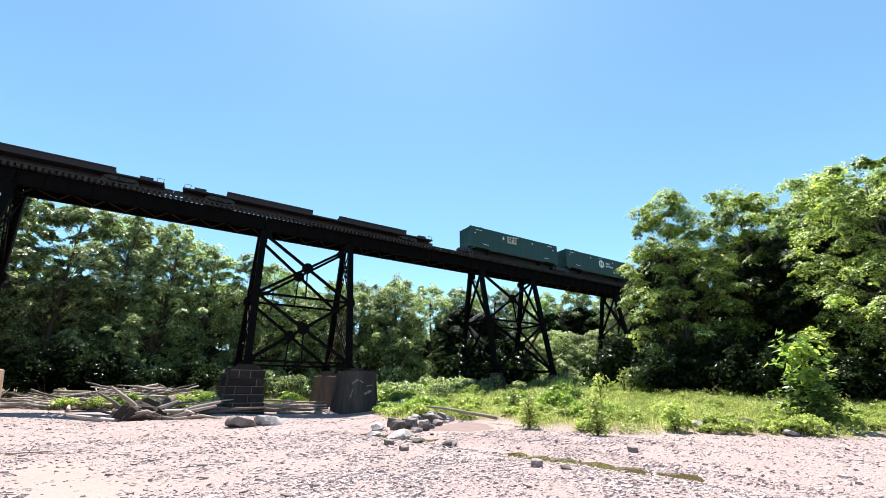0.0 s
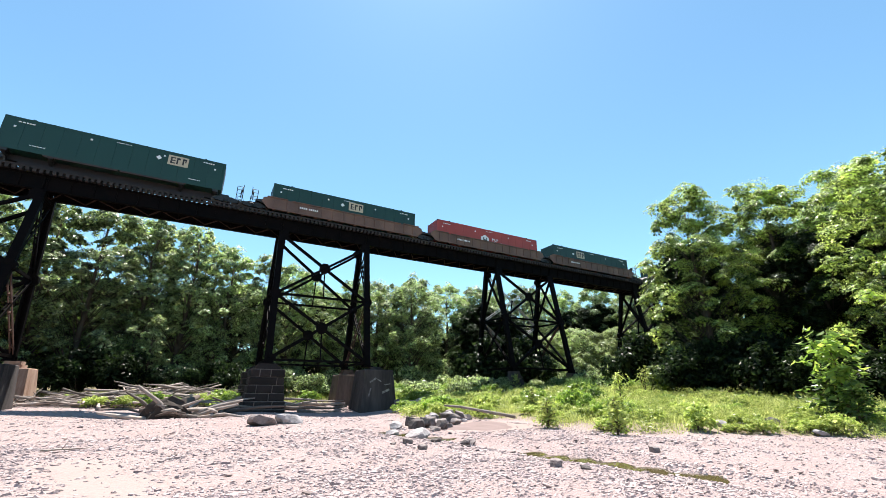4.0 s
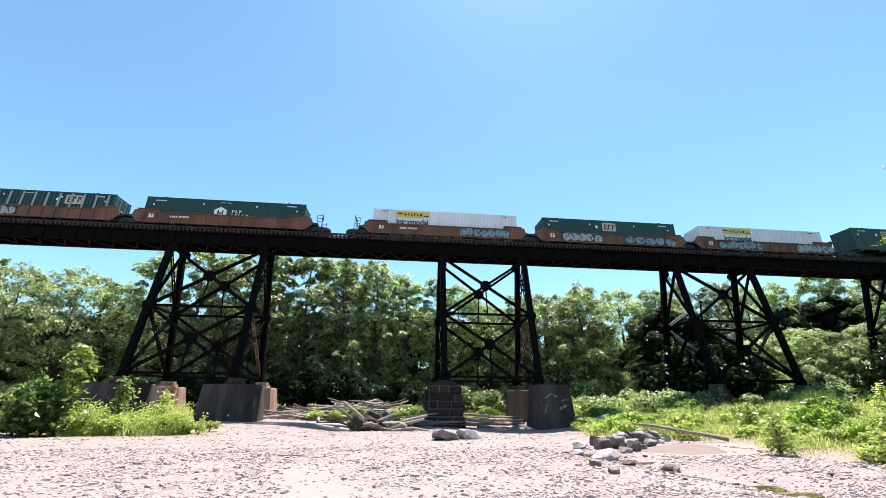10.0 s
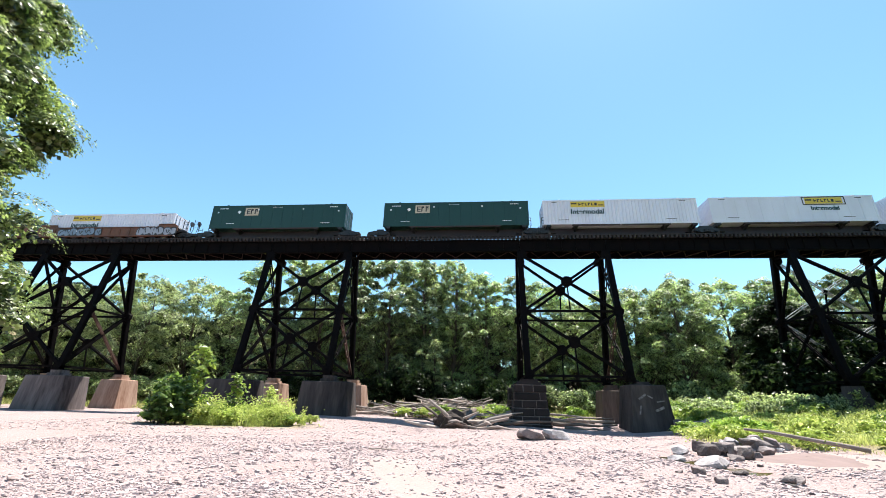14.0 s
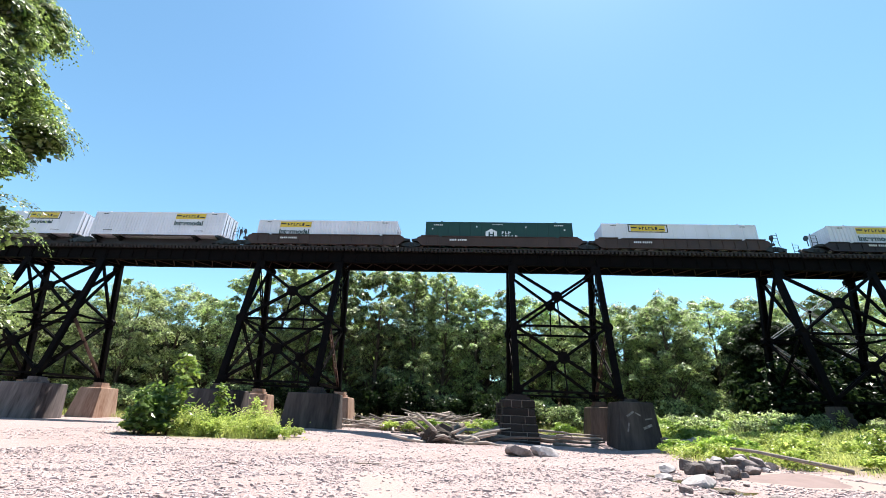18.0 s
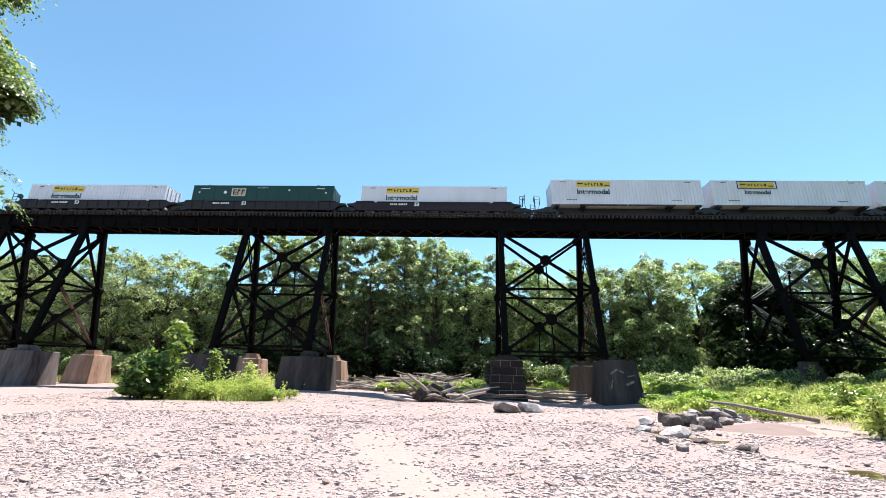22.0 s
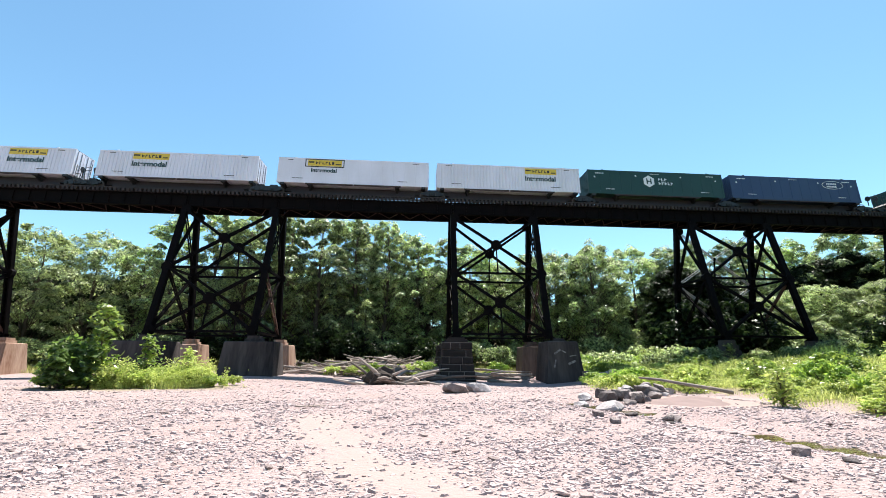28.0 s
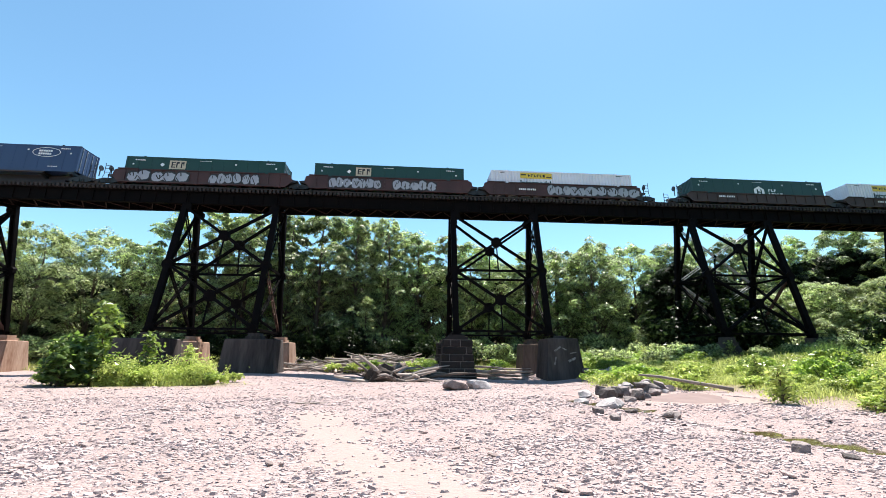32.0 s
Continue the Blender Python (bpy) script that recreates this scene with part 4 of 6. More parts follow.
tagged(new("shale_stones", scatter_stones(BEDS, 31, SHALE)), "flat pinkish grey shale stones strewn over the river bed", "stones", kind="stuff")


def slab_mesh(seed):
    """A broken shale slab with chipped edges."""
    r = np.random.default_rng(seed)
    n = 7
    a = np.linspace(0, 2 * np.pi, n + 1)[:-1] + r.uniform(-0.25, 0.25, n)
    rad = r.uniform(0.75, 1.1, n)
    ring = np.stack([np.cos(a) * rad, np.sin(a) * rad * r.uniform(0.5, 0.75)], 1)
    t = r.uniform(0.08, 0.20)
    sh = Shape()
    for k, z in ((0.92, -0.12), (1.0, t * 0.4), (0.90, t)):
        sh.v += [(p[0] * k, p[1] * k, z + r.normal() * 0.025) for p in ring]
    sh.f = [tuple(range(2 * n, 3 * n))] + [(i + j * n, (i + 1) % n + j * n, (i + 1) % n + (j + 1) * n, i + (j + 1) * n) for j in (0, 1) for i in range(n)]
    return sh.mesh("slab", SHALE_ONE)


SLABS = [slab_mesh(i) for i in range(9)]
r5 = random.Random(77)
made = 0
while made < 290:
    x, y = r5.uniform(-9, 11), 4.2 + 15 * r5.random() ** 1.4
    if bank_in(x, y) > 0.2 or float(line_dist(np.array(x), np.array(y), SANDY)[0]) < 0.8:
        continue
    s = 0.035 + 0.085 * r5.random() ** 4
    o = part("slab", r5.choice(SLABS), None, ground)
    o.matrix_local = pose(x, y, ground_z(x, y) + 0.03, r5.gauss(8, 9), r5.gauss(0, 8), r5.uniform(0, 360)) @ Matrix.Scale(s, 4)
    made += 1


def boulder_mesh(seed, flat, mat):
    """A weathered boulder with broad facets and rounded edges."""
    r = np.random.default_rng(seed)
    bm = bmesh.new()
    bmesh.ops.create_icosphere(bm, subdivisions=3, radius=1.0)
    cuts = [(Vector(r.normal(size=3)).normalized(), r.uniform(0.42, 0.72)) for _ in range(12)]
    for v in bm.verts:
        for n, d in cuts:
            k = v.co.dot(n) - d
            if k > 0:
                v.co -= n * k * 0.98
        v.co += v.co.normalized() * (noise.noise(v.co * 2.3 + Vector((seed, 0, 0))) * 0.03 + noise.noise(v.co * 6 + Vector((seed, 3, 0))) * 0.025)
        v.co.z *= flat
    me = bpy.data.meshes.new("boulder")
    bm.to_mesh(me)
    bm.free()
    me.materials.append(mat)
    return me


BOULDERS = {m: [boulder_mesh(i, (0.7, 0.85, 0.6, 0.9, 0.5)[i], m) for i in range(5)] for m in (ROCK, ROCK_PALE)}


def boulder(k, x, y, s, label, turn=0.0, group="boulders", lift=0.15):
    o = new("boulder", BOULDERS[ROCK_PALE if "pale" in label else ROCK][k])
    o.matrix_world = pose(x, y, ground_z(x, y) + s * lift, (turn * 7) % 36 - 18, (turn * 3) % 28 - 14, turn) @ Matrix.Scale(s, 4)
    return tagged(o, label, "boulder", group)


PALE, DARKB = "pale grey angular boulder by the trickling stream", "dark grey rounded boulder heaped by the stream"
for k, x, y, s, lb in ((0, 7.15, 14.9, 0.64, PALE), (3, 8.0, 17.2, 0.52, DARKB), (1, 8.9, 17.6, 0.56, DARKB), (0, 9.7, 18.3, 0.55, DARKB), (2, 7.5, 17.9, 0.50, PALE), (3, 10.7, 18.9, 0.72, DARKB),
                       (1, 8.6, 18.9, 0.48, DARKB), (0, 11.9, 19.9, 0.50, DARKB), (4, 8.3, 15.9, 0.36, DARKB), (1, 9.3, 16.6, 0.28, DARKB), (2, 6.6, 16.1, 0.38, PALE), (0, 12.7, 20.8, 0.50, PALE),
                       (2, 7.75, 12.35, 0.40, DARKB), (4, 7.35, 12.0, 0.30, DARKB), (2, 13.3, 21.3, 0.45, PALE)):
    boulder(k, x, y, s * 0.9, lb, k * 77 + x * 30, lift=0.25)
rh = random.Random(8)
for i in range(34):
    k = rh.random()
    boulder(rh.randrange(5), 8.4 + 4.0 * k + rh.gauss(0, 0.35), 17.6 + 3.0 * k + rh.gauss(0, 0.45), rh.uniform(0.18, 0.44), PALE if i % 3 == 0 else DARKB, rh.uniform(0, 360), lift=rh.uniform(0.1, 0.9))
for k, x, y, s in ((4, 2.55, 21.3, 0.85), (0, 3.75, 21.9, 0.80)):
    boulder(k, x, y, s, "flat brown slab boulder lying on the gravel" if x < 3 else "pale grey slab boulder lying on the gravel", x * 50)
for k, x, y, s in ((2, 20.3, 15.2, 0.75), (2, 22.0, 15.0, 0.85), (4, 19.9, 7.4, 0.55), (2, 21.3, 9.6, 0.7), (4, 20.2, 9.9, 0.8), (2, 18.8, 10.4, 0.6), (0, 12.0, 19.6, 0.5), (4, 23.6, 6.3, 0.6), (2, 24.6, 7.6, 0.7)):
    boulder(k, x, y, s * 0.6, "pale flat boulder among the weeds of the bank", x * 40, "bank boulders", 0.25)
r6 = random.Random(5)
r9 = random.Random(15)
for i in range(20):
    boulder(i % 5, 16.6 + r9.uniform(-0.9, 0.9), 36.7 + r9.uniform(-0.9, 0.9), r9.uniform(0.3, 0.6), ("dark boulder" if i % 4 else "pale boulder") + " heaped at the foot of the pier", r9.uniform(0, 360), "pier boulders", r9.uniform(0.2, 1.0))
for i in range(13):
    x, y = r6.uniform(4, 13), r6.uniform(4, 13)
    if bank_in(np.array(x), np.array(y)) < 0 and abs(x - 8) < 3:
        boulder(r6.randrange(5), x, y, r6.uniform(0.10, 0.24), "small grey boulder on the gravel bar", r6.uniform(0, 360), "small boulders", 0.1)


def mudstone_mesh():
    """A broad low hump of worn mudstone with an uneven rim."""
    r = np.random.default_rng(12)
    sh = Shape()
    n, rings = 40, 10
    rim = 1 + 0.12 * np.sin(np.arange(n) * 2 * np.pi / n * 3 + 1) + 0.06 * np.sin(np.arange(n) * 2 * np.pi / n * 7) + r.normal(0, 0.02, n)
    for j in range(rings + 1):
        for i in range(n):
            a, q = 2 * math.pi * i / n, j / rings
            u, v = 2.7 * q * rim[i] * math.cos(a), 1.5 * q * rim[i] * math.sin(a)
            x, y = 11.2 + 0.77 * u - 0.64 * v, 17.0 + 0.64 * u + 0.77 * v
            sh.v.append((x, y, ground_z(x, y) + 0.13 * (1 - q ** 3) - 0.02 + 0.012 * math.sin(4 * x + 2 * y) + r.normal(0, 0.003)))
    for j in range(rings):
        for i in range(n):
            k = (i + 1) % n
            sh.f.append((j * n + i, (j + 1) * n + i, (j + 1) * n + k, j * n + k))
    return sh.mesh("mudstone_slab", MUD, True)


tagged(new("mudstone_slab", mudstone_mesh()), "broad low smooth slab of reddish-brown mudstone by the stream", "rock")


# ---- the trickle of water ----
def stream_mesh():
    sh = Shape()
    pts = []
    for (ax, ay), (bx, by) in zip(STREAM, STREAM[1:]):
        for k in range(6):
            pts.append((ax + (bx - ax) * k / 6, ay + (by - ay) * k / 6))
    for i, (x, y) in enumerate(pts):
        wet = y > 13.4 or 5.2 < y < 10.3
        z = ground_z(x, y) + (0.035 if wet else -0.03) + 0.014 * math.sin(i * 1.9)
        w = 0.8 + 0.25 * math.sin(i * 0.7)
        sh.v += [(x - w, y - 0.15, z), (x + w, y + 0.15, z)]
    sh.f = [(2 * i, 2 * i + 1, 2 * i + 3, 2 * i + 2) for i in range(len(pts) - 1)]
    m = material("shallow_water", (0.075, 0.064, 0.024), 0.05, 0.0, (0.12, 0.085, 0.055), 2.0, 12, 0.04, 9.0, spec=0.5)
    return sh.mesh("stream", m, True)


tagged(new("stream", stream_mesh()), "shallow olive brown trickle between the stones", "water", kind="structure")


# ---- driftwood ----
def log_mesh(seed, length, r0, forks=0):
    r = random.Random(seed)
    sh = Shape()
    pts, rad = [], []
    y = z = 0.0
    n = 7
    for i in range(n + 1):
        k = i / n
        y += r.uniform(-1, 1) * length * 0.025
        z += r.uniform(-1, 1) * length * 0.014
        pts.append((length * (k - 0.5), y, z))
        rad.append(r0 * (1.0 - 0.55 * k) * r.uniform(0.88, 1.12))
    sh.tube(pts, rad, 8)
    for f in range(forks):
        i = r.randint(2, n - 2)
        p = Vector(pts[i])
        d = Vector((r.uniform(0.3, 1.0), r.uniform(-1, 1), r.uniform(-0.2, 0.9))).normalized() * length * r.uniform(0.15, 0.3)
        sh.tube([p, p + d * 0.5 + Vector((0, 0, 0.02 * length)), p + d], [rad[i] * 0.6, rad[i] * 0.4, rad[i] * 0.15], 6)
    return sh.mesh("log", DRIFT, True)


LOGS = [log_mesh(i, l, r0, k) for i, (l, r0, k) in enumerate(((5.5, 0.17, 1), (4.2, 0.13, 2), (3.2, 0.10, 1), (6.5, 0.20, 0), (2.4, 0.07, 2), (3.8, 0.15, 0), (1.8, 0.05, 1), (4.8, 0.11, 2)))]
pile = thing("driftwood_pile", "tangled pile of bleached driftwood logs and branches", "driftwood", pose(-4.5, 46.0, ground_z(-4.5, 46)))
r7 = random.Random(9)
for i in range(430):
    a, q = r7.uniform(-1, 1), r7.uniform(-1, 1)
    x, y = a * 8.6, q * 3.2 + 0.2
    top = 2.0 * max(0.0, 1 - (abs(a) ** 2.2)) * (1 - 0.55 * q * q) * (0.72 + 0.28 * math.sin(3.1 * a + 1.7 * q))
    o = part("log", r7.choice(LOGS), None, pile)
    s = r7.uniform(0.5, 1.2)
    z = ground_z(x - 4.5, y + 46) - ground_z(-4.5, 46)
    o.matrix_local = pose(x, y, z + 0.05 + top * r7.random() ** 0.8, r7.uniform(0, 360), r7.gauss(0, 9), r7.gauss(0, 42) + (180 if r7.random() < 0.5 else 0)) @ Matrix.Diagonal((s, s * 0.58, s * 0.58, 1))


def root_stump():
    """A fallen stump: its butt log and a splayed plate of tapering roots."""
    t = thing("root_stump", "weathered dark tree stump with splayed roots beside the driftwood", "driftwood", pose(-1.5, 34.6, ground_z(-1.5, 34.6), 0, 0, 62))
    t.scale = (1.45, 1.45, 1.45)
    r = random.Random(4)
    bm = bmesh.new()
    bmesh.ops.create_icosphere(bm, subdivisions=3, radius=1.0)
    for v in bm.verts:
        v.co *= 1 + 0.35 * noise.noise(v.co * 1.9) + 0.16 * noise.noise(v.co * 5)
        v.co.x *= 0.5
    bm.transform(Matrix.Translation((-0.75, 0.0, 0.35)) @ Matrix.Diagonal((0.85, 1.0, 0.72, 1)))
    clod = bpy.data.meshes.new("root_plate")
    bm.to_mesh(clod)
    bm.free()
    clod.materials.append(WAD_DARK)
    part("root_plate", clod, None, t, "dark earthy root plate")
    for p, q, k in (((-0.9, -0.5, 0.2), (-1.7, 0.9, 1.55), 0.11), ((-0.6, 0.6, 0.4), (-1.5, 1.5, 1.3), 0.08), ((-0.2, -0.9, 0.3), (0.9, -2.6, 0.9), 0.12), ((-0.8, -1.2, 0.2), (-0.2, -2.9, 0.75), 0.10)):
        p, q = Vector(p), Vector(q)
        part("limb", Shape().tube([p, p.lerp(q, 0.5) + Vector((0.08, 0.05, 0.06)), q], [k, k * 0.85, k * 0.5], 7), DRIFT, t, "bleached broken limb", smooth=True)
    part("butt_log", Shape().tube([(-0.6, 0, 0.45), (0.6, 0.2, 0.5), (2.2, 0.8, 0.75), (4.6, 1.6, 1.0)], [0.34, 0.27, 0.21, 0.13], 9), WAD_BARK, t, smooth=True)
    for i in range(44):
        a, b = r.uniform(0, 6.28), r.uniform(0.3, 0.95)
        p = Vector((-0.5 + r.uniform(-0.15, 0.3), math.cos(a) * 0.15, 0.45 + math.sin(a) * 0.15))
        q = p + Vector((-0.7 * r.random() + 0.1, math.cos(a) * b, abs(math.sin(a)) * b * 0.5 - 0.25))
        m = p.lerp(q, 0.5) + Vector((r.uniform(-0.25, 0.1), r.uniform(-0.15, 0.15), r.uniform(-0.1, 0.2)))
        k = r.uniform(0.04, 0.10)
        part("root", Shape().tube([p, m, q], [k, k * 0.6, k * 0.2], 6), WAD_BARK if i % 3 else DRIFT, t, smooth=True)

    for i in range(34):
        x, y, l, a = r.uniform(-1.4, 2.4), r.uniform(-1.6, 1.4), r.uniform(1.2, 3.0), r.uniform(0, 6.28)
        p = Vector((x, y, r.uniform(0.0, 0.5)))
        q = p + Vector((math.cos(a) * l, math.sin(a) * l, r.uniform(-0.1, 0.6)))
        m = p.lerp(q, 0.5) + Vector((r.uniform(-0.2, 0.2), r.uniform(-0.2, 0.2), r.uniform(0.0, 0.2)))
        k = r.uniform(0.05, 0.11)
        part("limb", Shape().tube([p, m, q], [k, k * 0.8, k * 0.4], 6), DRIFT if i % 2 else WAD_BARK, t, smooth=True)


root_stump()
for i, (x, y, z, turn, k, s) in enumerate(((8.6, 41.0, 0.35, 4, 3, 1.0), (9.0, 40.0, 0.15, -6, 0, 1.0), (8.2, 42.2, 0.7, 10, 7, 1.0), (9.4, 43.0, 0.45, -2, 1, 1.1), (9.0, 39.2, 0.1, 14, 5, 1.0), (8.4, 41.6, 0.95, -8, 2, 1.2), (9.8, 40.4, 0.6, 16, 7, 0.9))):
    o = new("log", LOGS[k])
    o.matrix_world = pose(x, y, ground_z(x, y) + z, 40 * i, 2, turn) @ Matrix.Scale(s, 4)
    tagged(o, "bleached drift log lodged between the piers", "driftwood", "lodged logs")
bank_log = Shape().tube([(0, 0, 0), (0.9, -0.33, -0.08), (1.9, -0.78, -0.27), (2.9, -1.2, -0.44), (3.8, -1.55, -0.62)], [0.05, 0.07, 0.08, 0.085, 0.095], 9)
bank_log = new("log", bank_log.mesh("log", DRIFT, True))
bank_log.matrix_world = pose(11.85, 21.5, 0.74)
tagged(bank_log, "long bleached log resting on boulders at the bank", "driftwood")
stick = new("stick", LOGS[4])
stick.matrix_world = pose(-3.2, 15.4, ground_z(-3.2, 15.4) + 0.06, 0, 0, 8) @ Matrix.Scale(0.42, 4)
tagged(stick, "small forked stick lying on the gravel", "driftwood")


# ---- shrubs, saplings, weeds and grass ----
def shrub_parts(seed, radius, hgt, n, leaf, mat):
    r = np.random.default_rng(seed)
    lobes = []
    sh = Shape()
    for i in range(14):
        a, d = r.uniform(0, 6.28), radius * r.uniform(0.1, 0.85)
        z = hgt * r.uniform(0.30, 0.85) * (1 - 0.35 * d / radius)
        c = (math.cos(a) * d, math.sin(a) * d, z)
        s = radius * r.uniform(0.26, 0.42)
        lobes.append((*c, s, s, s * 0.75))
        if i < (1 if hgt < 1.5 else 3):
            sh.tube([(0.1 * math.cos(a), 0.1 * math.sin(a), -0.1), (c[0] * 0.5, c[1] * 0.5, z * 0.6), c], [0.045, 0.03, 0.01], 5)
    p, o = crown_points(lobes, n, r, 16)
    v, f = leaf_cloud(p, o, leaf, r)
    p2, o2 = inner_points(lobes, n // 8, r)
    v2, f2 = leaf_cloud(p2, o2, leaf * 1.7, r, 0.8)
    return sh.mesh("woody_base", BARK, True), array_mesh("foliage", np.concatenate([v, v2]), np.concatenate([f, f2 + len(v)]), mat)


SHRUBS = [shrub_parts(1, 1.6, 2.0, 2600, 0.20, SHRUB_LEAF), shrub_parts(2, 2.0, 2.6, 3000, 0.22, LEAF_B), shrub_parts(3, 1.0, 1.2, 1500, 0.13, WEED_LEAF), shrub_parts(4, 2.4, 3.4, 3600, 0.26, LEAF_A), shrub_parts(5, 2.6, 4.4, 4200, 0.26, LEAF_SHADED)]
SHRUB_LABEL = ["bright green leafy shrub", "pale green rounded shrub", "low yellow-green weed clump", "green shrub at the edge of the wood", "shrub with shade painted into its near-black leaves"]


def shrub(k, x, y, s=1.0, group="shrubs", tall=1.0):
    t = thing("shrub" if k != 2 else "weed_clump", SHRUB_LABEL[k], "shrub" if k != 2 else "weeds", pose(x, y, ground_z(x, y) - 0.05, 0, 0, r7.uniform(0, 360)), group)
    t.scale = (s, s, s * tall)
    part("woody_base", SHRUBS[k][0], None, t)
    part("foliage", SHRUBS[k][1], None, t)
    return t


# understorey of the wood behind the trestle; shrub 4 has its shade painted in
x = -72.0
while x < 82:
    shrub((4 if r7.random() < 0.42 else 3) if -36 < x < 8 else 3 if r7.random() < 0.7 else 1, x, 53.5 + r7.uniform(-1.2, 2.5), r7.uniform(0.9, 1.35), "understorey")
    if r7.random() < 0.4:
        shrub(3, x + 1.5, 57.0 + r7.uniform(-1, 2), r7.uniform(1.0, 1.3), "understorey")
    x += r7.uniform(2.6, 4.4)
# greenery round the driftwood and the far piers
for k, x, y, s in ((0, -3.6, 43.4, 0.75), (2, -5.4, 43.0, 1.0), (0, -2.2, 44.2, 0.6), (0, 1.6, 43.4, 0.9), (2, 0.2, 42.6, 1.2), (2, -7.4, 43.0, 0.9), (2, -9.5, 47.5, 1.0), (0, -7.6, 49.5, 0.7), (2, -0.8, 46.0, 1.1), (0, 9.6, 46.0, 0.9), (0, 16.5, 44.0, 0.9), (2, 18, 42, 1.2),
                   (0, 18.6, 47.0, 1.1), (1, 21, 49, 1.0), (0, 23.5, 46.5, 1.0), (0, 26.5, 45.5, 1.1), (1, 28, 49, 1.2), (0, 28.4, 42.0, 0.8), (0, 34.5, 41.5, 0.7), (1, 36, 41.5, 0.8), (0, 20, 40, 0.8),
                   (1, 45, 50, 1.6), (1, 50, 52, 1.9), (1, 55, 50, 2.0), (1, 60, 52, 2.2), (1, 48, 55, 2.2), (0, 52, 46, 1.5), (0, 56, 40, 1.3), (0, 62, 39, 1.4), (1, 66, 48, 1.9), (1, 72, 46, 2.2), (0, 45, 34, 1.1), (0, 49, 30, 1.2)):
    shrub(k, x, y, s, "bank shrubs")
for i in range(22):
    shrub((0, 1, 2)[i % 3], 16.8 + i * 0.85, 41.0 + r7.uniform(0, 5.5), r7.uniform(0.7, 1.15), "bank shrubs")
for k, x, y, s in ((3, 28.4, 39.4, 0.8), (0, 33.6, 37.6, 0.6), (3, 40.0, 36.6, 0.9), (0, 41.6, 36.0, 0.9), (3, 36.0, 37.2, 0.7)):
    shrub(k, x, y, s, "bank shrubs")
# dense growth round the fourth tower, its deep shade painted as near-black leaves
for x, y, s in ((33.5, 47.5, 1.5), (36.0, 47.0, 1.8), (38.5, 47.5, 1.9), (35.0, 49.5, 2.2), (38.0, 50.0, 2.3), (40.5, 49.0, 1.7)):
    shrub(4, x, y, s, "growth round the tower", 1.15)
# under the big bank trees: shrub 4 paints the shade at their feet
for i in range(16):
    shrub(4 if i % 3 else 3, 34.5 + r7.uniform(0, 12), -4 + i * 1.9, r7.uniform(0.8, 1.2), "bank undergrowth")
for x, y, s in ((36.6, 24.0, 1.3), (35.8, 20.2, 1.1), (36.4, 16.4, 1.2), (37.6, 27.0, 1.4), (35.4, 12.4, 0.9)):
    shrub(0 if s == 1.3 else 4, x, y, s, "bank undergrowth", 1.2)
# weeds along the bank's edge
for i in range(420):
    x, y = r7.uniform(8, 38), r7.uniform(4, 40)
    b = float(bank_in(np.array(x), np.array(y)))
    if b > 0.3 and (b < 8 or r7.random() < 0.4) and math.hypot(x - 16.6, y - 36.5) > 1.9 and math.hypot(x - 14, y - 18.5) > 2.2:
        shrub(2 if r7.random() < 0.88 else 0, x, y, r7.uniform(0.3, 0.62) + 0.012 * y, "weeds of the bank", r7.uniform(0.55, 1.2))
# the patch in front of the second tower
for k, x, y, s in ((2, -16.0, 25.2, 1.1), (0, -15.4, 26.0, 0.6), (2, -12.4, 26.2, 1.05), (0, -13.8, 26.6, 0.6), (2, -14.6, 25.0, 0.9), (0, -11.6, 26.0, 0.45), (2, -18.4, 25.2, 0.7), (2, -13.2, 26.0, 0.7), (2, -11.6, 27.0, 0.7), (2, -15.2, 27.4, 0.9), (2, -10.8, 28.0, 0.6), (0, -16.8, 27.4, 0.6), (2, -14.0, 24.9, 0.6), (0, -19.3, 25.0, 0.45)):
    shrub(k, x, y, s, "weeds of the gravel bar")

def sapling(x, y, hgt, seed, label, spread=0.75, leaf=0.36, mat=None, low=0.10):
    """A young tree: a thin stem and rising shoots hung with big drooping leaves."""
    r = np.random.default_rng(seed)
    t = thing("sapling", label, "sapling", pose(x, y, ground_z(x, y) - 0.05), "saplings")
    st = Shape()
    st.tube([(0, 0, 0), (0.05 * hgt, 0.02, hgt * 0.5), (0.02 * hgt, 0.05, hgt * 0.97)], [0.05, 0.035, 0.012], 6)
    pos, nrm = [], []
    for i in range(16):
        z = hgt * (low + (0.95 - low) * i / 16)
        a = i * 2.4 + r.uniform(-0.4, 0.4)
        l = spread * hgt * 0.42 * (1.05 - 0.7 * i / 16 if low < 0.2 else math.sin(0.6 + 2.0 * i / 16)) * r.uniform(0.6, 1.1)
        p = Vector((0.04 * hgt, 0.02, z))
        q = p + Vector((math.cos(a) * l, math.sin(a) * l, l * 0.55))
        part("shoot", Shape().tube([p, p.lerp(q, 0.5) + Vector((0, 0, 0.05)), q], [0.022, 0.016, 0.006], 5), BARK, t)
        for k in np.linspace(0.3, 1.05, 8):
            c = np.array(p.lerp(q, k))
            for j in range(3):
                pos.append(c + r.normal(size=3) * 0.13)
                w = np.array([math.cos(a) * 0.4, math.sin(a) * 0.4, 0.75]) + r.normal(size=3) * 0.35
                nrm.append(w / np.linalg.norm(w))
    part("stem", st, BARK, t, smooth=True)
    v, f = leaf_cloud(np.array(pos), np.array(nrm), leaf, r, 0.6)
    part("leaves", array_mesh("leaves", v, f, mat or SHRUB_LEAF), None, t)
    return t


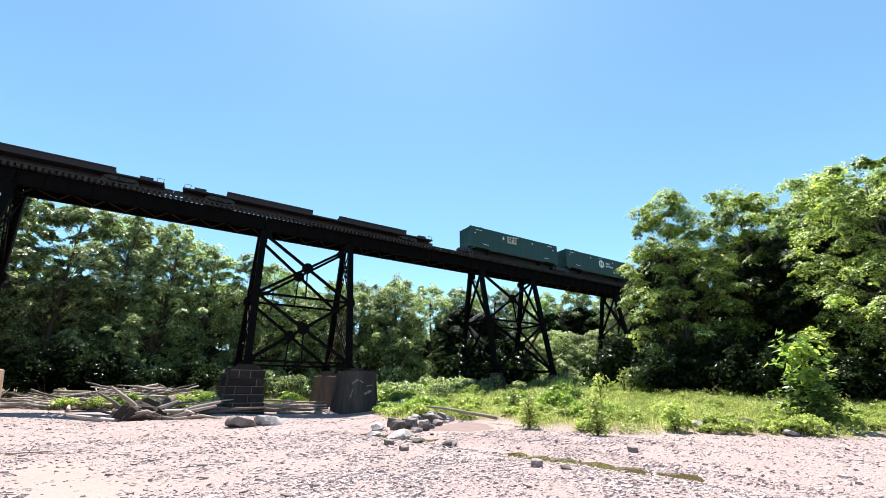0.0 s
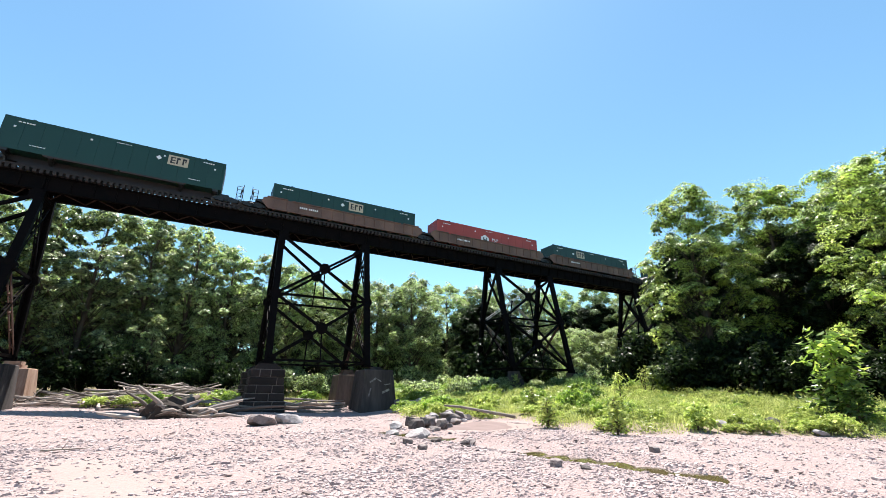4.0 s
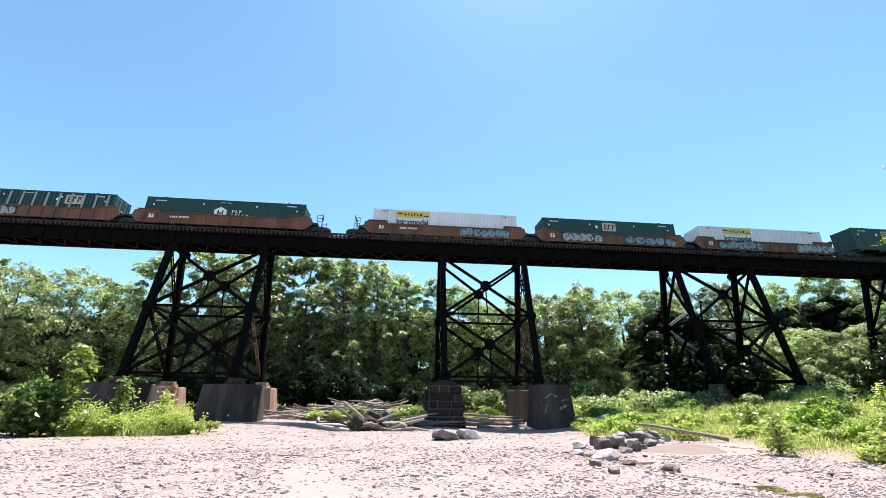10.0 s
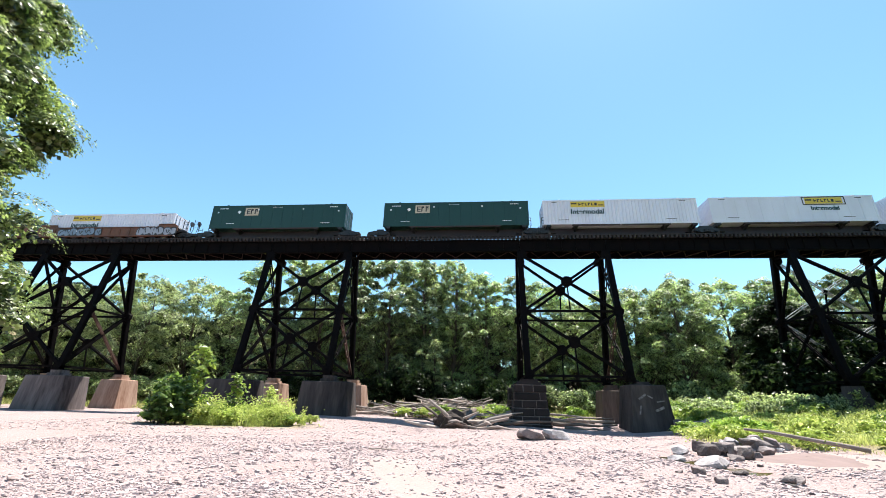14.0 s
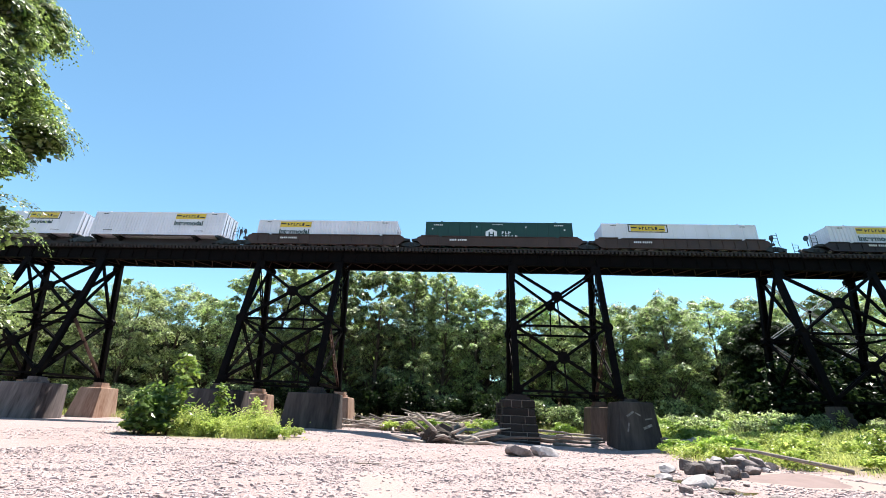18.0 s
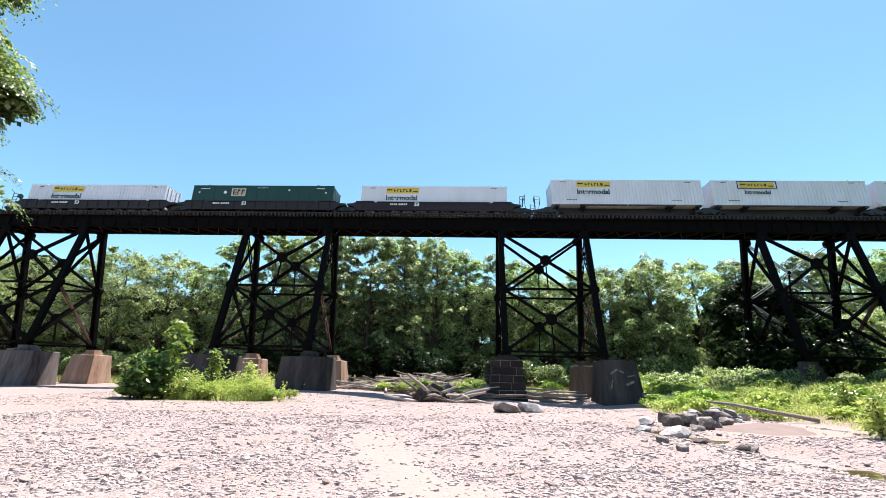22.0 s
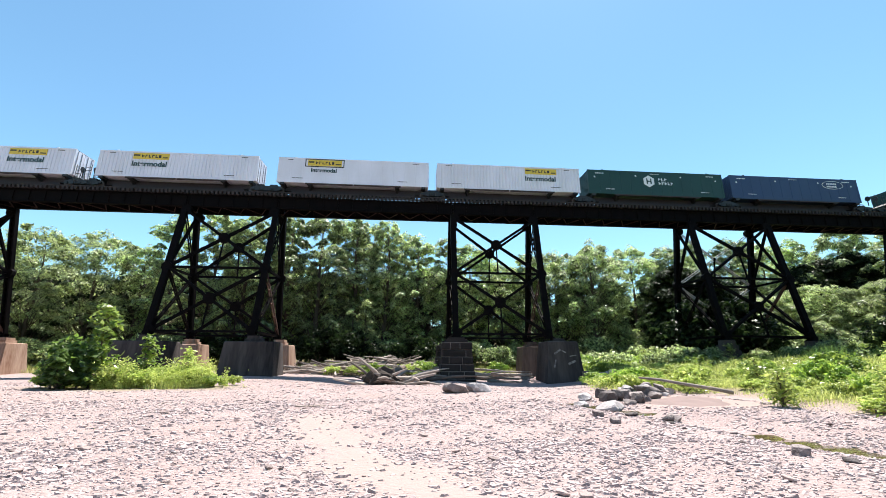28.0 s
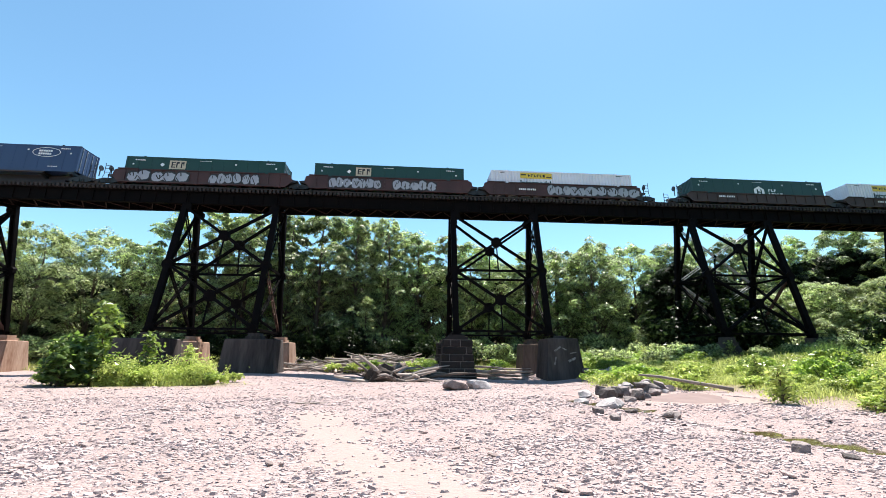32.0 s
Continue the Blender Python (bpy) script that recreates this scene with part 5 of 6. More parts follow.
sapling(-17.1, 24.9, 4.7, 1, "leafy green sapling standing in the weed patch", 0.55)
for i, (x, y, h) in enumerate(((-18.3, 24.0, 2.3), (-17.7, 23.5, 1.9), (-18.8, 24.6, 1.7), (-18.0, 24.5, 2.7), (-17.2, 24.2, 2.0))):
    sapling(x, y, h, 40 + i, "bushy sapling with large dark green leaves", 1.05, 0.36, LEAF_BIG)
sapling(-15.3, 26.4, 3.0, 3, "slim bright green sapling in the weed patch", 0.6, 0.26)
sapling(-13.2, 27.0, 2.2, 4, "slim yellow-green sapling in the weed patch", 0.9, 0.22, WEED_LEAF)
sapling(22.6, 7.4, 3.6, 5, "leafy young sapling on the bank with large leaves", 0.72, low=0.36)
sapling(23.1, 7.8, 2.2, 6, "bushy sapling with large dark green leaves", 1.2, 0.30, LEAF_BIG)
sapling(22.2, 7.0, 1.7, 46, "bushy sapling with large dark green leaves", 1.2, 0.28, LEAF_BIG)
for i, (x, y, h) in enumerate(((13.5, 11.2, 1.4), (17.2, 10.4, 1.0), (26.0, 21.0, 2.2), (33.0, 24.0, 2.6), (13.2, 14.6, 1.3), (18.3, 21.5, 1.5), (25.3, 44.4, 2.4), (30.5, 38.6, 2.6))):
    sapling(x, y, h, 20 + i, "slim yellow-green weed sapling on the bank", 0.75, 0.17, WEED_LEAF)


def grass_mesh(x, y, hgt, seed, mat=None):
    """Curved tapering blades at the given places."""
    r = np.random.default_rng(seed)
    n = len(x)
    z = height(x, y) - 0.02
    a = r.uniform(0, 6.28, n)
    lean = r.uniform(0.1, 0.55, n) * hgt
    w = 0.003 + 0.006 * r.random(n) + 0.0004 * np.hypot(x, y)
    dx, dy = np.cos(a), np.sin(a)
    sx, sy = -dy * w, dx * w
    v = np.stack([np.stack([x - sx, y - sy, z], 1), np.stack([x + sx, y + sy, z], 1),
                  np.stack([x + sx * 0.7 + dx * lean * 0.35, y + sy * 0.7 + dy * lean * 0.35, z + hgt * 0.6], 1), np.stack([x - sx * 0.7 + dx * lean * 0.35, y - sy * 0.7 + dy * lean * 0.35, z + hgt * 0.6], 1),
                  np.stack([x + dx * lean, y + dy * lean, z + hgt], 1)], 1).reshape(-1, 3)
    i = np.arange(n)[:, None] * 5
    f = np.concatenate([i + np.array(q) for q in ((0, 1, 2), (0, 2, 3), (3, 2, 4))])
    return array_mesh("grass", v, f, mat or GRASS)


def bank_grass():
    r = np.random.default_rng(12)
    xs, ys = [], []
    for n, x0, x1, y0, y1 in ((120000, 8, 24, 6, 24), (150000, 8, 44, 0, 42), (40000, 15, 75, -15, 52)):
        xs.append(r.uniform(x0, x1, n)), ys.append(r.uniform(y0, y1, n))
    x, y = np.concatenate(xs), np.concatenate(ys)
    b = bank_in(x, y)
    clump = np.sin(x * 1.9 + 2 * np.sin(y * 0.7)) * np.cos(y * 1.6 + x * 0.5)
    keep = (b > 0.2) & (r.uniform(size=len(x)) < smooth01(b / 4.5 + 0.12 * clump) * (0.58 + 0.42 * clump) + 0.03) & ~((np.hypot((x - 21) / 3.2, (y - 8.6) / 1.8) < 1) & (r.uniform(size=len(x)) < 0.75))
    x, y, b, clump = x[keep], y[keep], b[keep], clump[keep]
    hgt = (0.14 + 0.26 * smooth01(b / 7) + 0.35 * smooth01((y - 26) / 10)) * (1 + 0.5 * clump) * r.uniform(0.5, 1.4, len(x))
    return grass_mesh(x, y, hgt, 1)


tagged(new("bank_grass", bank_grass()), "tall yellow-green grass covering the bank", "grass", kind="stuff")


def patch_grass():
    r = np.random.default_rng(13)
    x, y = r.normal(-14.6, 2.5, 14000), r.normal(26.2, 1.15, 14000)
    keep = np.hypot((x + 14.6) / 4.7, (y - 26.4) / 2.5) < 0.86 + 0.16 * np.sin(1.9 * x + 0.7) + 0.08 * np.sin(5.3 * x + y)
    x, y = x[keep], y[keep]
    rim = np.clip(1.25 - np.hypot((x + 14.8) / 4.9, (y - 26.2) / 2.4) ** 2, 0.15, 1) * (0.7 + 0.45 * np.sin(2.1 * x) * np.cos(1.7 * y + x))
    return grass_mesh(x, y, rim * r.uniform(0.3, 1.0, len(x)), 2)


tagged(new("patch_grass", patch_grass()), "bright green weeds and grass on the gravel bar", "grass", kind="stuff")


def far_grass():
    r = np.random.default_rng(14)
    x, y = r.uniform(-70, 70, 40000), r.uniform(47.5, 56, 40000)
    return grass_mesh(x, y, r.uniform(0.25, 0.7, len(x)), 3)


def reeds():
    r = np.random.default_rng(15)
    x, y = r.uniform(34, 49, 14000), r.uniform(34.0, 38.5, 14000)
    return grass_mesh(x, y, r.uniform(0.9, 2.3, 14000) * (0.75 + 0.25 * np.sin(x * 0.9)), 4, REED)


tagged(new("wood_edge_grass", far_grass()), "grass along the foot of the wood", "grass", kind="stuff")


def weed_leaves(x, y, top, size, seed, mat=None):
    """Loose leaves of mixed weeds, standing in a low uneven canopy over the given places."""
    r = np.random.default_rng(seed)
    n = len(x)
    z = height(x, y) + top * r.uniform(0.1, 1.0, n)
    nrm = r.normal(size=(n, 3)) * 0.7 + np.array([0, 0, 0.5])
    nrm /= np.linalg.norm(nrm, axis=1, keepdims=True)
    v, f = leaf_cloud(np.stack([x, y, z], 1), nrm, size, r, 0.5)
    return array_mesh("weeds", v, f, mat or WEED_LEAF)


def patch_weeds():
    r = np.random.default_rng(41)
    c = np.stack([r.uniform(-19.4, -10.2, 90), r.normal(26.2, 1.1, 90)], 1)
    h = r.uniform(0.3, 1.1, 90) + 1.1 * r.random(90) ** 3
    k = r.integers(0, 90, 22000)
    x, y = c[k, 0] + r.normal(0, 0.32, 22000), c[k, 1] + r.normal(0, 0.32, 22000)
    keep = np.hypot((x + 14.6) / 4.7, (y - 26.4) / 2.5) < 0.88 + 0.16 * np.sin(1.9 * x + 0.7) + 0.08 * np.sin(5.3 * x + y)
    return weed_leaves(x[keep], y[keep], h[k][keep], 0.13, 3)


def bank_weeds():
    r = np.random.default_rng(43)
    c = np.stack([r.uniform(8, 46, 900), r.uniform(2, 42, 900)], 1)
    b = bank_in(c[:, 0], c[:, 1])
    c, b = c[b > 0.1], b[b > 0.1]
    h = r.uniform(0.2, 0.6, len(c)) + 0.7 * smooth01(b / 8) * r.random(len(c)) ** 2
    n = 150000
    k = r.integers(0, len(c), n)
    s = 0.22 + 0.25 * r.random(len(c))
    return weed_leaves(c[k, 0] + r.normal(0, 1, n) * s[k], c[k, 1] + r.normal(0, 1, n) * s[k], h[k], 0.075 + 0.0025 * c[k, 1], 5)


tagged(new("patch_weeds", patch_weeds()), "bright leafy weeds on the gravel bar", "weeds", kind="stuff")
tagged(new("bank_weeds", bank_weeds()), "mixed leafy weeds among the bank's grass", "weeds", kind="stuff")
tagged(new("reed_bed", reeds()), "tall dark green reeds before the trestle tower", "reeds", kind="stuff")


# ---- the train ----
def paint(name, colour, dark=None, amount=0.35, rough=0.45):
    return material(name, colour, rough, 0.0, dark or tuple(c * 0.6 for c in colour), 0.6, 14, 0.08, amount=amount, streak=0.6)


GREEN = paint("dark_green_container_paint", (0.0095, 0.046, 0.039))
WHITE = paint("white_container_paint", (0.70, 0.71, 0.80), (0.46, 0.44, 0.46), 0.4)
RED = paint("red_container_paint", (0.36, 0.055, 0.045))
BLUE = paint("blue_container_paint", (0.025, 0.051, 0.125))
ORANGE = paint("faded_orange_wagon_paint", (0.185, 0.075, 0.040), (0.050, 0.026, 0.020), 0.95, 0.6)
BROWN = paint("brown_wagon_paint", (0.054, 0.030, 0.026), (0.026, 0.016, 0.014), 0.8, 0.6)
RUSTP = paint("rusty_red_wagon_paint", (0.062, 0.026, 0.026), (0.026, 0.013, 0.013), 0.85, 0.6)
MAROON = paint("dark_maroon_wagon_paint", (0.018, 0.010, 0.014), (0.010, 0.006, 0.008), 0.6, 0.6)
TAN = paint("tan_brown_wagon_paint", (0.175, 0.100, 0.076), (0.075, 0.044, 0.036), 0.9, 0.6)
BLACKP = paint("black_paint", (0.02, 0.02, 0.022))
YELLOW = paint("yellow_sign_paint", (0.66, 0.47, 0.06), None, 0.2)
LETTER = paint("dark_green_lettering", (0.012, 0.05, 0.05), None, 0.1)
WHITEP = paint("white_marking_paint", (0.75, 0.76, 0.78), None, 0.2)
TAGB = paint("grey_blue_tag_paint", (0.22, 0.29, 0.36), (0.12, 0.16, 0.22), 0.8)
TAGP = paint("pale_tag_paint", (0.36, 0.38, 0.42), (0.20, 0.21, 0.26), 0.8)
BEIGE = paint("faded_beige_sign_paint", (0.50, 0.42, 0.31), None, 0.3)
GREYP = paint("grey_door_hardware", (0.30, 0.30, 0.32))

LEN, WID, HGT = 16.15, 2.6, 2.9


def text_mesh(words, size, mat):
    """Flat letters, standing in the x-z plane and read from -y."""
    cu = bpy.data.curves.new("letters", "FONT")
    cu.body, cu.size, cu.extrude, cu.offset = words, size, 0.004, 0.022
    ob = bpy.data.objects.new("letters", cu)
    scene.collection.objects.link(ob)
    dg = bpy.context.evaluated_depsgraph_get()
    me = bpy.data.meshes.new_from_object(ob.evaluated_get(dg))
    bpy.data.objects.remove(ob)
    me.transform(Matrix.Rotation(math.pi / 2, 4, "X"))
    me.materials.clear()
    me.materials.append(mat)
    return me


WORD = text_mesh("Intermodal", 0.80, LETTER)
WORD_SMALL = text_mesh("Intermodal", 0.62, LETTER)
FIFTY = text_mesh("53", 0.55, WHITEP)
FACE = -WID / 2 - 0.012


def plate(sh, x0, x1, z0, z1, t=0.006):
    return sh.box(x0, x1, FACE - t, FACE + 0.02, z0, z1)


def container_body(ribbed):
    """The box: corner posts, rails, and side walls that are pressed into ribs or lie flat with seams."""
    sh = Shape()
    h, w = HGT, WID / 2
    for x in (0, LEN - 0.18):
        for y in (-w, w - 0.16):
            sh.box(x, x + 0.18, y, y + 0.16, 0, h)
    for y in (-w, w - 0.10):
        sh.box(0.18, LEN - 0.18, y, y + 0.10, 0, 0.20)
        sh.box(0.18, LEN - 0.18, y, y + 0.10, h - 0.14, h)
    for s in (-1, 1):
        o, i = s * (w - 0.012), s * (w - 0.065)
        n = 44 if ribbed else 13
        step = (LEN - 0.36) / n
        prof = []
        for k in range(n):
            x = 0.18 + k * step
            g = step * 0.22 if ribbed else 0.03
            prof += [(x, o), (x + step - 2 * g, o), (x + step - 1.5 * g, i if ribbed else s * (w - 0.03)), (x + step - 0.5 * g, i if ribbed else s * (w - 0.03))]
        prof.append((LEN - 0.18, o))
        k0 = len(sh.v)
        for z in (0.20, h - 0.14):
            sh.v += [(x, y, z) for x, y in prof]
        m = len(prof)
        sh.f += [(k0 + j, k0 + j + 1, k0 + m + j + 1, k0 + m + j) if s < 0 else (k0 + j, k0 + m + j, k0 + m + j + 1, k0 + j + 1) for j in range(m - 1)]
    sh.box(0.05, LEN - 0.05, -w + 0.02, w - 0.02, h - 0.05, h - 0.02)
    sh.box(0.05, LEN - 0.05, -w + 0.02, w - 0.02, 0.08, 0.13)
    sh.box(0.03, 0.07, -w + 0.1, w - 0.1, 0.1, h - 0.05)
    for i in range(9):
        y = -w + 0.2 + i * (2 * w - 0.4) / 9
        sh.box(0.0, 0.04, y, y + 0.12, 0.2, h - 0.15)
    return sh


BODY = {}
for nm, mt in (("green", GREEN), ("white", WHITE), ("red", RED), ("blue", BLUE)):
    for rib in (False, True):
        BODY[nm, rib] = container_body(rib).mesh("body", mt)

DOOR = {(nm, s): Shape().box(LEN - 0.06, LEN - 0.02, min(0.02 * s, s * 1.18), max(0.02 * s, s * 1.18), 0.12, HGT - 0.12).mesh("door", mt)
        for nm, mt in (("green", GREEN), ("white", WHITE), ("red", RED), ("blue", BLUE)) for s in (-1, 1)}
bar = Shape().tube([(LEN + 0.01, 0, 0.15), (LEN + 0.01, 0, HGT - 0.15)], [0.025, 0.025], 6)
for z in (0.4, 1.1, 1.9, 2.6):
    bar.box(LEN - 0.03, LEN + 0.03, -0.06, 0.06, z - 0.03, z + 0.03)
BAR = bar.mesh("locking_bar", GREYP)
CAST = {c: Shape().box(-0.004, 0.184, -0.006, 0.1, -0.002, 0.122).mesh("corner_casting", m) for c, m in (("d", BLACKP), ("w", WHITE), ("g", GREEN))}
CAST_AT = [(x, -WID / 2, z) for x in (0, LEN - 0.18) for z in (0, HGT - 0.12)] + [(x, -WID / 2, HGT - 0.05) for x in (1.7, LEN - 1.9)]


def bar_row(sh, x, z, n, h, w, r):
    for i in range(n):
        ww = w * r.uniform(0.7, 1.2)
        plate(sh, x, x + ww, z, z + h)
        x += ww + w * 0.35


def marks(seed):
    """Small white stencil lines at the ends and top of a side."""
    r, sh = random.Random(seed), Shape()
    bar_row(sh, 0.9, 2.45, 5, 0.10, 0.16, r)
    bar_row(sh, 14.2, 2.50, 5, 0.10, 0.15, r)
    bar_row(sh, 2.0, 0.55, 6, 0.07, 0.13, r)
    bar_row(sh, 13.3, 0.50, 6, 0.07, 0.13, r)
    bar_row(sh, 7.4, 2.58, 9, 0.05, 0.10, r)
    for x, z in ((0.7, 1.95), (15.2, 1.95), (5.6, 2.25), (11.0, 2.25)):
        plate(sh, x, x + 0.16, z, z + 0.16)
    return sh.mesh("stencilling", WHITEP)


MARKS_W = [marks(i) for i in range(3)]


def marks_dark(seed):
    r, sh = random.Random(seed), Shape()
    bar_row(sh, 1.6, 0.50, 7, 0.06, 0.12, r)
    bar_row(sh, 12.8, 0.48, 7, 0.06, 0.12, r)
    bar_row(sh, 14.4, 2.62, 4, 0.07, 0.12, r)
    bar_row(sh, 1.0, 2.62, 4, 0.07, 0.12, r)
    return sh.mesh("stencilling", BLACKP)


MARKS_D = [marks_dark(i) for i in range(3)]


def box_sign():
    """A beige panel with heavy dark strokes in it, and a small white diamond before it."""
    sh, st = Shape(), Shape()
    plate(sh, -0.82, 0.82, 1.58, 2.56)
    for x in (-0.62, -0.14, 0.34):
        st.box(x, x + 0.13, FACE - 0.012, FACE, 1.75, 2.4)
    for z in (1.75, 2.0, 2.28):
        st.box(-0.62, -0.22, FACE - 0.012, FACE, z, z + 0.11)
    st.box(-0.14, 0.16, FACE - 0.0121, FACE, 2.2, 2.4)
    st.box(0.34, 0.66, FACE - 0.0121, FACE, 2.22, 2.4)
    st.box(0.56, 0.66, FACE - 0.0122, FACE, 2.02, 2.3)
    dm = Shape().prism([(-1.75, 2.05), (-1.53, 1.83), (-1.31, 2.05), (-1.53, 2.27)], 1, FACE - 0.006, FACE + 0.02)
    return sh.mesh("sign_panel", BEIGE), st.mesh("sign_lettering", BLACKP), dm.mesh("placard", WHITEP)


def yellow_sign(framed):
    sh, st = Shape(), Shape()
    plate(sh, -1.8, 1.8, 2.02, 2.70, 0.008)
    r = random.Random(5)
    x = -0.95
    for i in range(6):
        w = 0.24
        st.box(x, x + w * 0.4, FACE - 0.014, FACE, 2.2, 2.52)
        st.box(x, x + w, FACE - 0.0141, FACE, r.choice((2.2, 2.43)), 2.52 if i % 2 else 2.30)
        x += 0.34
    st.box(-1.75, -1.15, FACE - 0.014, FACE, 2.36, 2.52)
    st.box(1.15, 1.7, FACE - 0.014, FACE, 2.18, 2.30)
    if framed:
        for z0, z1 in ((1.88, 1.97), (2.73, 2.82)):
            st.box(-2.08, 2.08, FACE - 0.012, FACE, z0, z1)
        for x0 in (-2.08, 1.99):
            st.box(x0, x0 + 0.09, FACE - 0.0121, FACE, 1.88, 2.82)
    return sh.mesh("sign_panel", YELLOW), st.mesh("sign_lettering", BLACKP)


def hex_sign():
    """A pale six-sided badge beside two rows of pale strokes."""
    sh = Shape()
    pts = [(0.72 * math.sin(a), 1.7 + 0.72 * math.cos(a)) for a in np.linspace(0, 2 * math.pi, 7)[:-1]]
    sh.prism(pts, 1, FACE - 0.006, FACE + 0.02)
    st = Shape()
    for x in (-0.3, 0.16):
        st.box(x, x + 0.14, FACE - 0.012, FACE, 1.35, 2.05)
    st.box(-0.3, 0.3, FACE - 0.0121, FACE, 1.63, 1.77)
    w = Shape()
    r = random.Random(2)
    for z, n in ((1.78, 3), (1.32, 5)):
        x = 1.15
        for i in range(n):
            plate(w, x, x + 0.09, z, z + 0.34)
            plate(w, x, x + 0.26, z if r.random() < 0.5 else z + 0.2, z + 0.08 if r.random() < 0.5 else z + 0.3)
            x += 0.36
    return sh.mesh("badge", WHITEP), st.mesh("badge_emblem", GREEN), w.mesh("sign_lettering", WHITEP)


def arc_sign():
    """A pale open oval round two rows of pale strokes."""
    sh = Shape()
    ring = [(1.35 * math.cos(a), 2.1 + 0.5 * math.sin(a)) for a in np.linspace(0, 2 * math.pi, 25)]
    for (a, b), (c, d) in zip(ring, ring[1:]):
        sh.beam((a, FACE - 0.004, b), (c, FACE - 0.004, d), 0.05, 0.02)
    for z in (2.15, 1.82):
        bar_row(sh, -0.75, z, 6, 0.2, 0.17, random.Random(int(z * 10)))
    return sh.mesh("sign_lettering", WHITEP)


SIGN_BOX, SIGN_Y, SIGN_YF, SIGN_HEX, SIGN_ARC = box_sign(), yellow_sign(False), yellow_sign(True), hex_sign(), arc_sign()


POST = Shape().box(-0.10, 0.10, FACE - 0.03, FACE + 0.02, 0.22, HGT - 0.16).mesh("pale_post", GREYP)


def container(colour, sign, sx, ribbed, seed, word=True, striped=False, drop=0.0):
    names = {"green": "dark green", "white": "white", "red": "faded red", "blue": "dark blue"}
    wall = "ribbed" if ribbed else "smooth-sided"
    t = thing("container", f"{names[colour]} {wall} 53-foot intermodal container riding on a rail wagon", "container", None, "containers of the train")
    part("body", BODY[colour, ribbed], None, t)
    for s in (-1, 1):
        d = part("door", DOOR[colour, s], None, t)
        for y in (0.40, 0.95):
            part("locking_bar", BAR, None, d).location = (0, s * y, 0)
    for place in CAST_AT:
        part("corner_casting", CAST["w" if colour == "white" else "g" if colour == "green" else "d"], None, t).location = place
    tagged(part("stencilling", (MARKS_D if colour == "white" else MARKS_W)[seed % 3], None, t), kind="stuff")
    if striped:
        for i in range(14):
            part("pale_post", POST, None, t, "pale vertical side post").location = (0.55 + i * (LEN - 1.2) / 13, 0, 0)
    def at(me, name, label=""):
        o = part(name, me, None, t, label)
        o.location = (sx, 0, -drop if sign == "hex" else 0)
        return o
    if sign == "box":
        at(SIGN_BOX[0], "sign_panel", "beige square sign")
        at(SIGN_BOX[1], "sign_lettering")
        at(SIGN_BOX[2], "placard", "small white diamond")
    elif sign in ("yellow", "framed"):
        s = SIGN_YF if sign == "framed" else SIGN_Y
        at(s[0], "sign_panel", "yellow sign panel")
        at(s[1], "sign_lettering")
        if word:
            o = at(WORD_SMALL if sign == "framed" else WORD, "lettering", "dark green lettering")
            o.location = (sx - (1.42 if sign == "framed" else 1.85), FACE - 0.006, 1.30 if sign == "framed" else 1.22)
    elif sign == "hex":
        at(SIGN_HEX[0], "badge", "white six-sided badge")
        at(SIGN_HEX[1], "badge_emblem")
        at(SIGN_HEX[2], "sign_lettering")
    elif sign == "arc":
        at(SIGN_ARC, "sign_lettering", "white oval sign")
    return t


def bogie():
    """Two wheelsets in side frames with springs."""
    sh, wh = Shape(), Shape()
    for s in (-1, 1):
        sh.prism([(-1.15, 0.45), (-0.5, 0.28), (0.5, 0.28), (1.15, 0.45), (1.15, 0.62), (0.45, 0.82), (-0.45, 0.82), (-1.15, 0.62)], 1, s * 1.0 - 0.08, s * 1.0 + 0.08)
        for x in (-0.2, 0.0, 0.2):
            sh.tube([(x, s * 1.12, 0.32), (x, s * 1.12, 0.6)], [0.07, 0.07], 6)
        wh.tube([(0, s * 0.68, 0.42), (0, s * 0.80, 0.42)], [0.44, 0.42], 18)
        for x in (-0.89, 0.89):
            sh.tube([(x, s * 1.0, 0.43), (x, s * 1.16, 0.43)], [0.15, 0.13], 8)
    sh.box(-0.25, 0.25, -1.0, 1.0, 0.45, 0.75)
    wh.tube([(0, -0.8, 0.42), (0, 0.8, 0.42)], [0.08, 0.08], 8)
    return sh.mesh("bogie_frame", BLACKP), wh.mesh("wheelset", RAIL)


BOGIE = bogie()


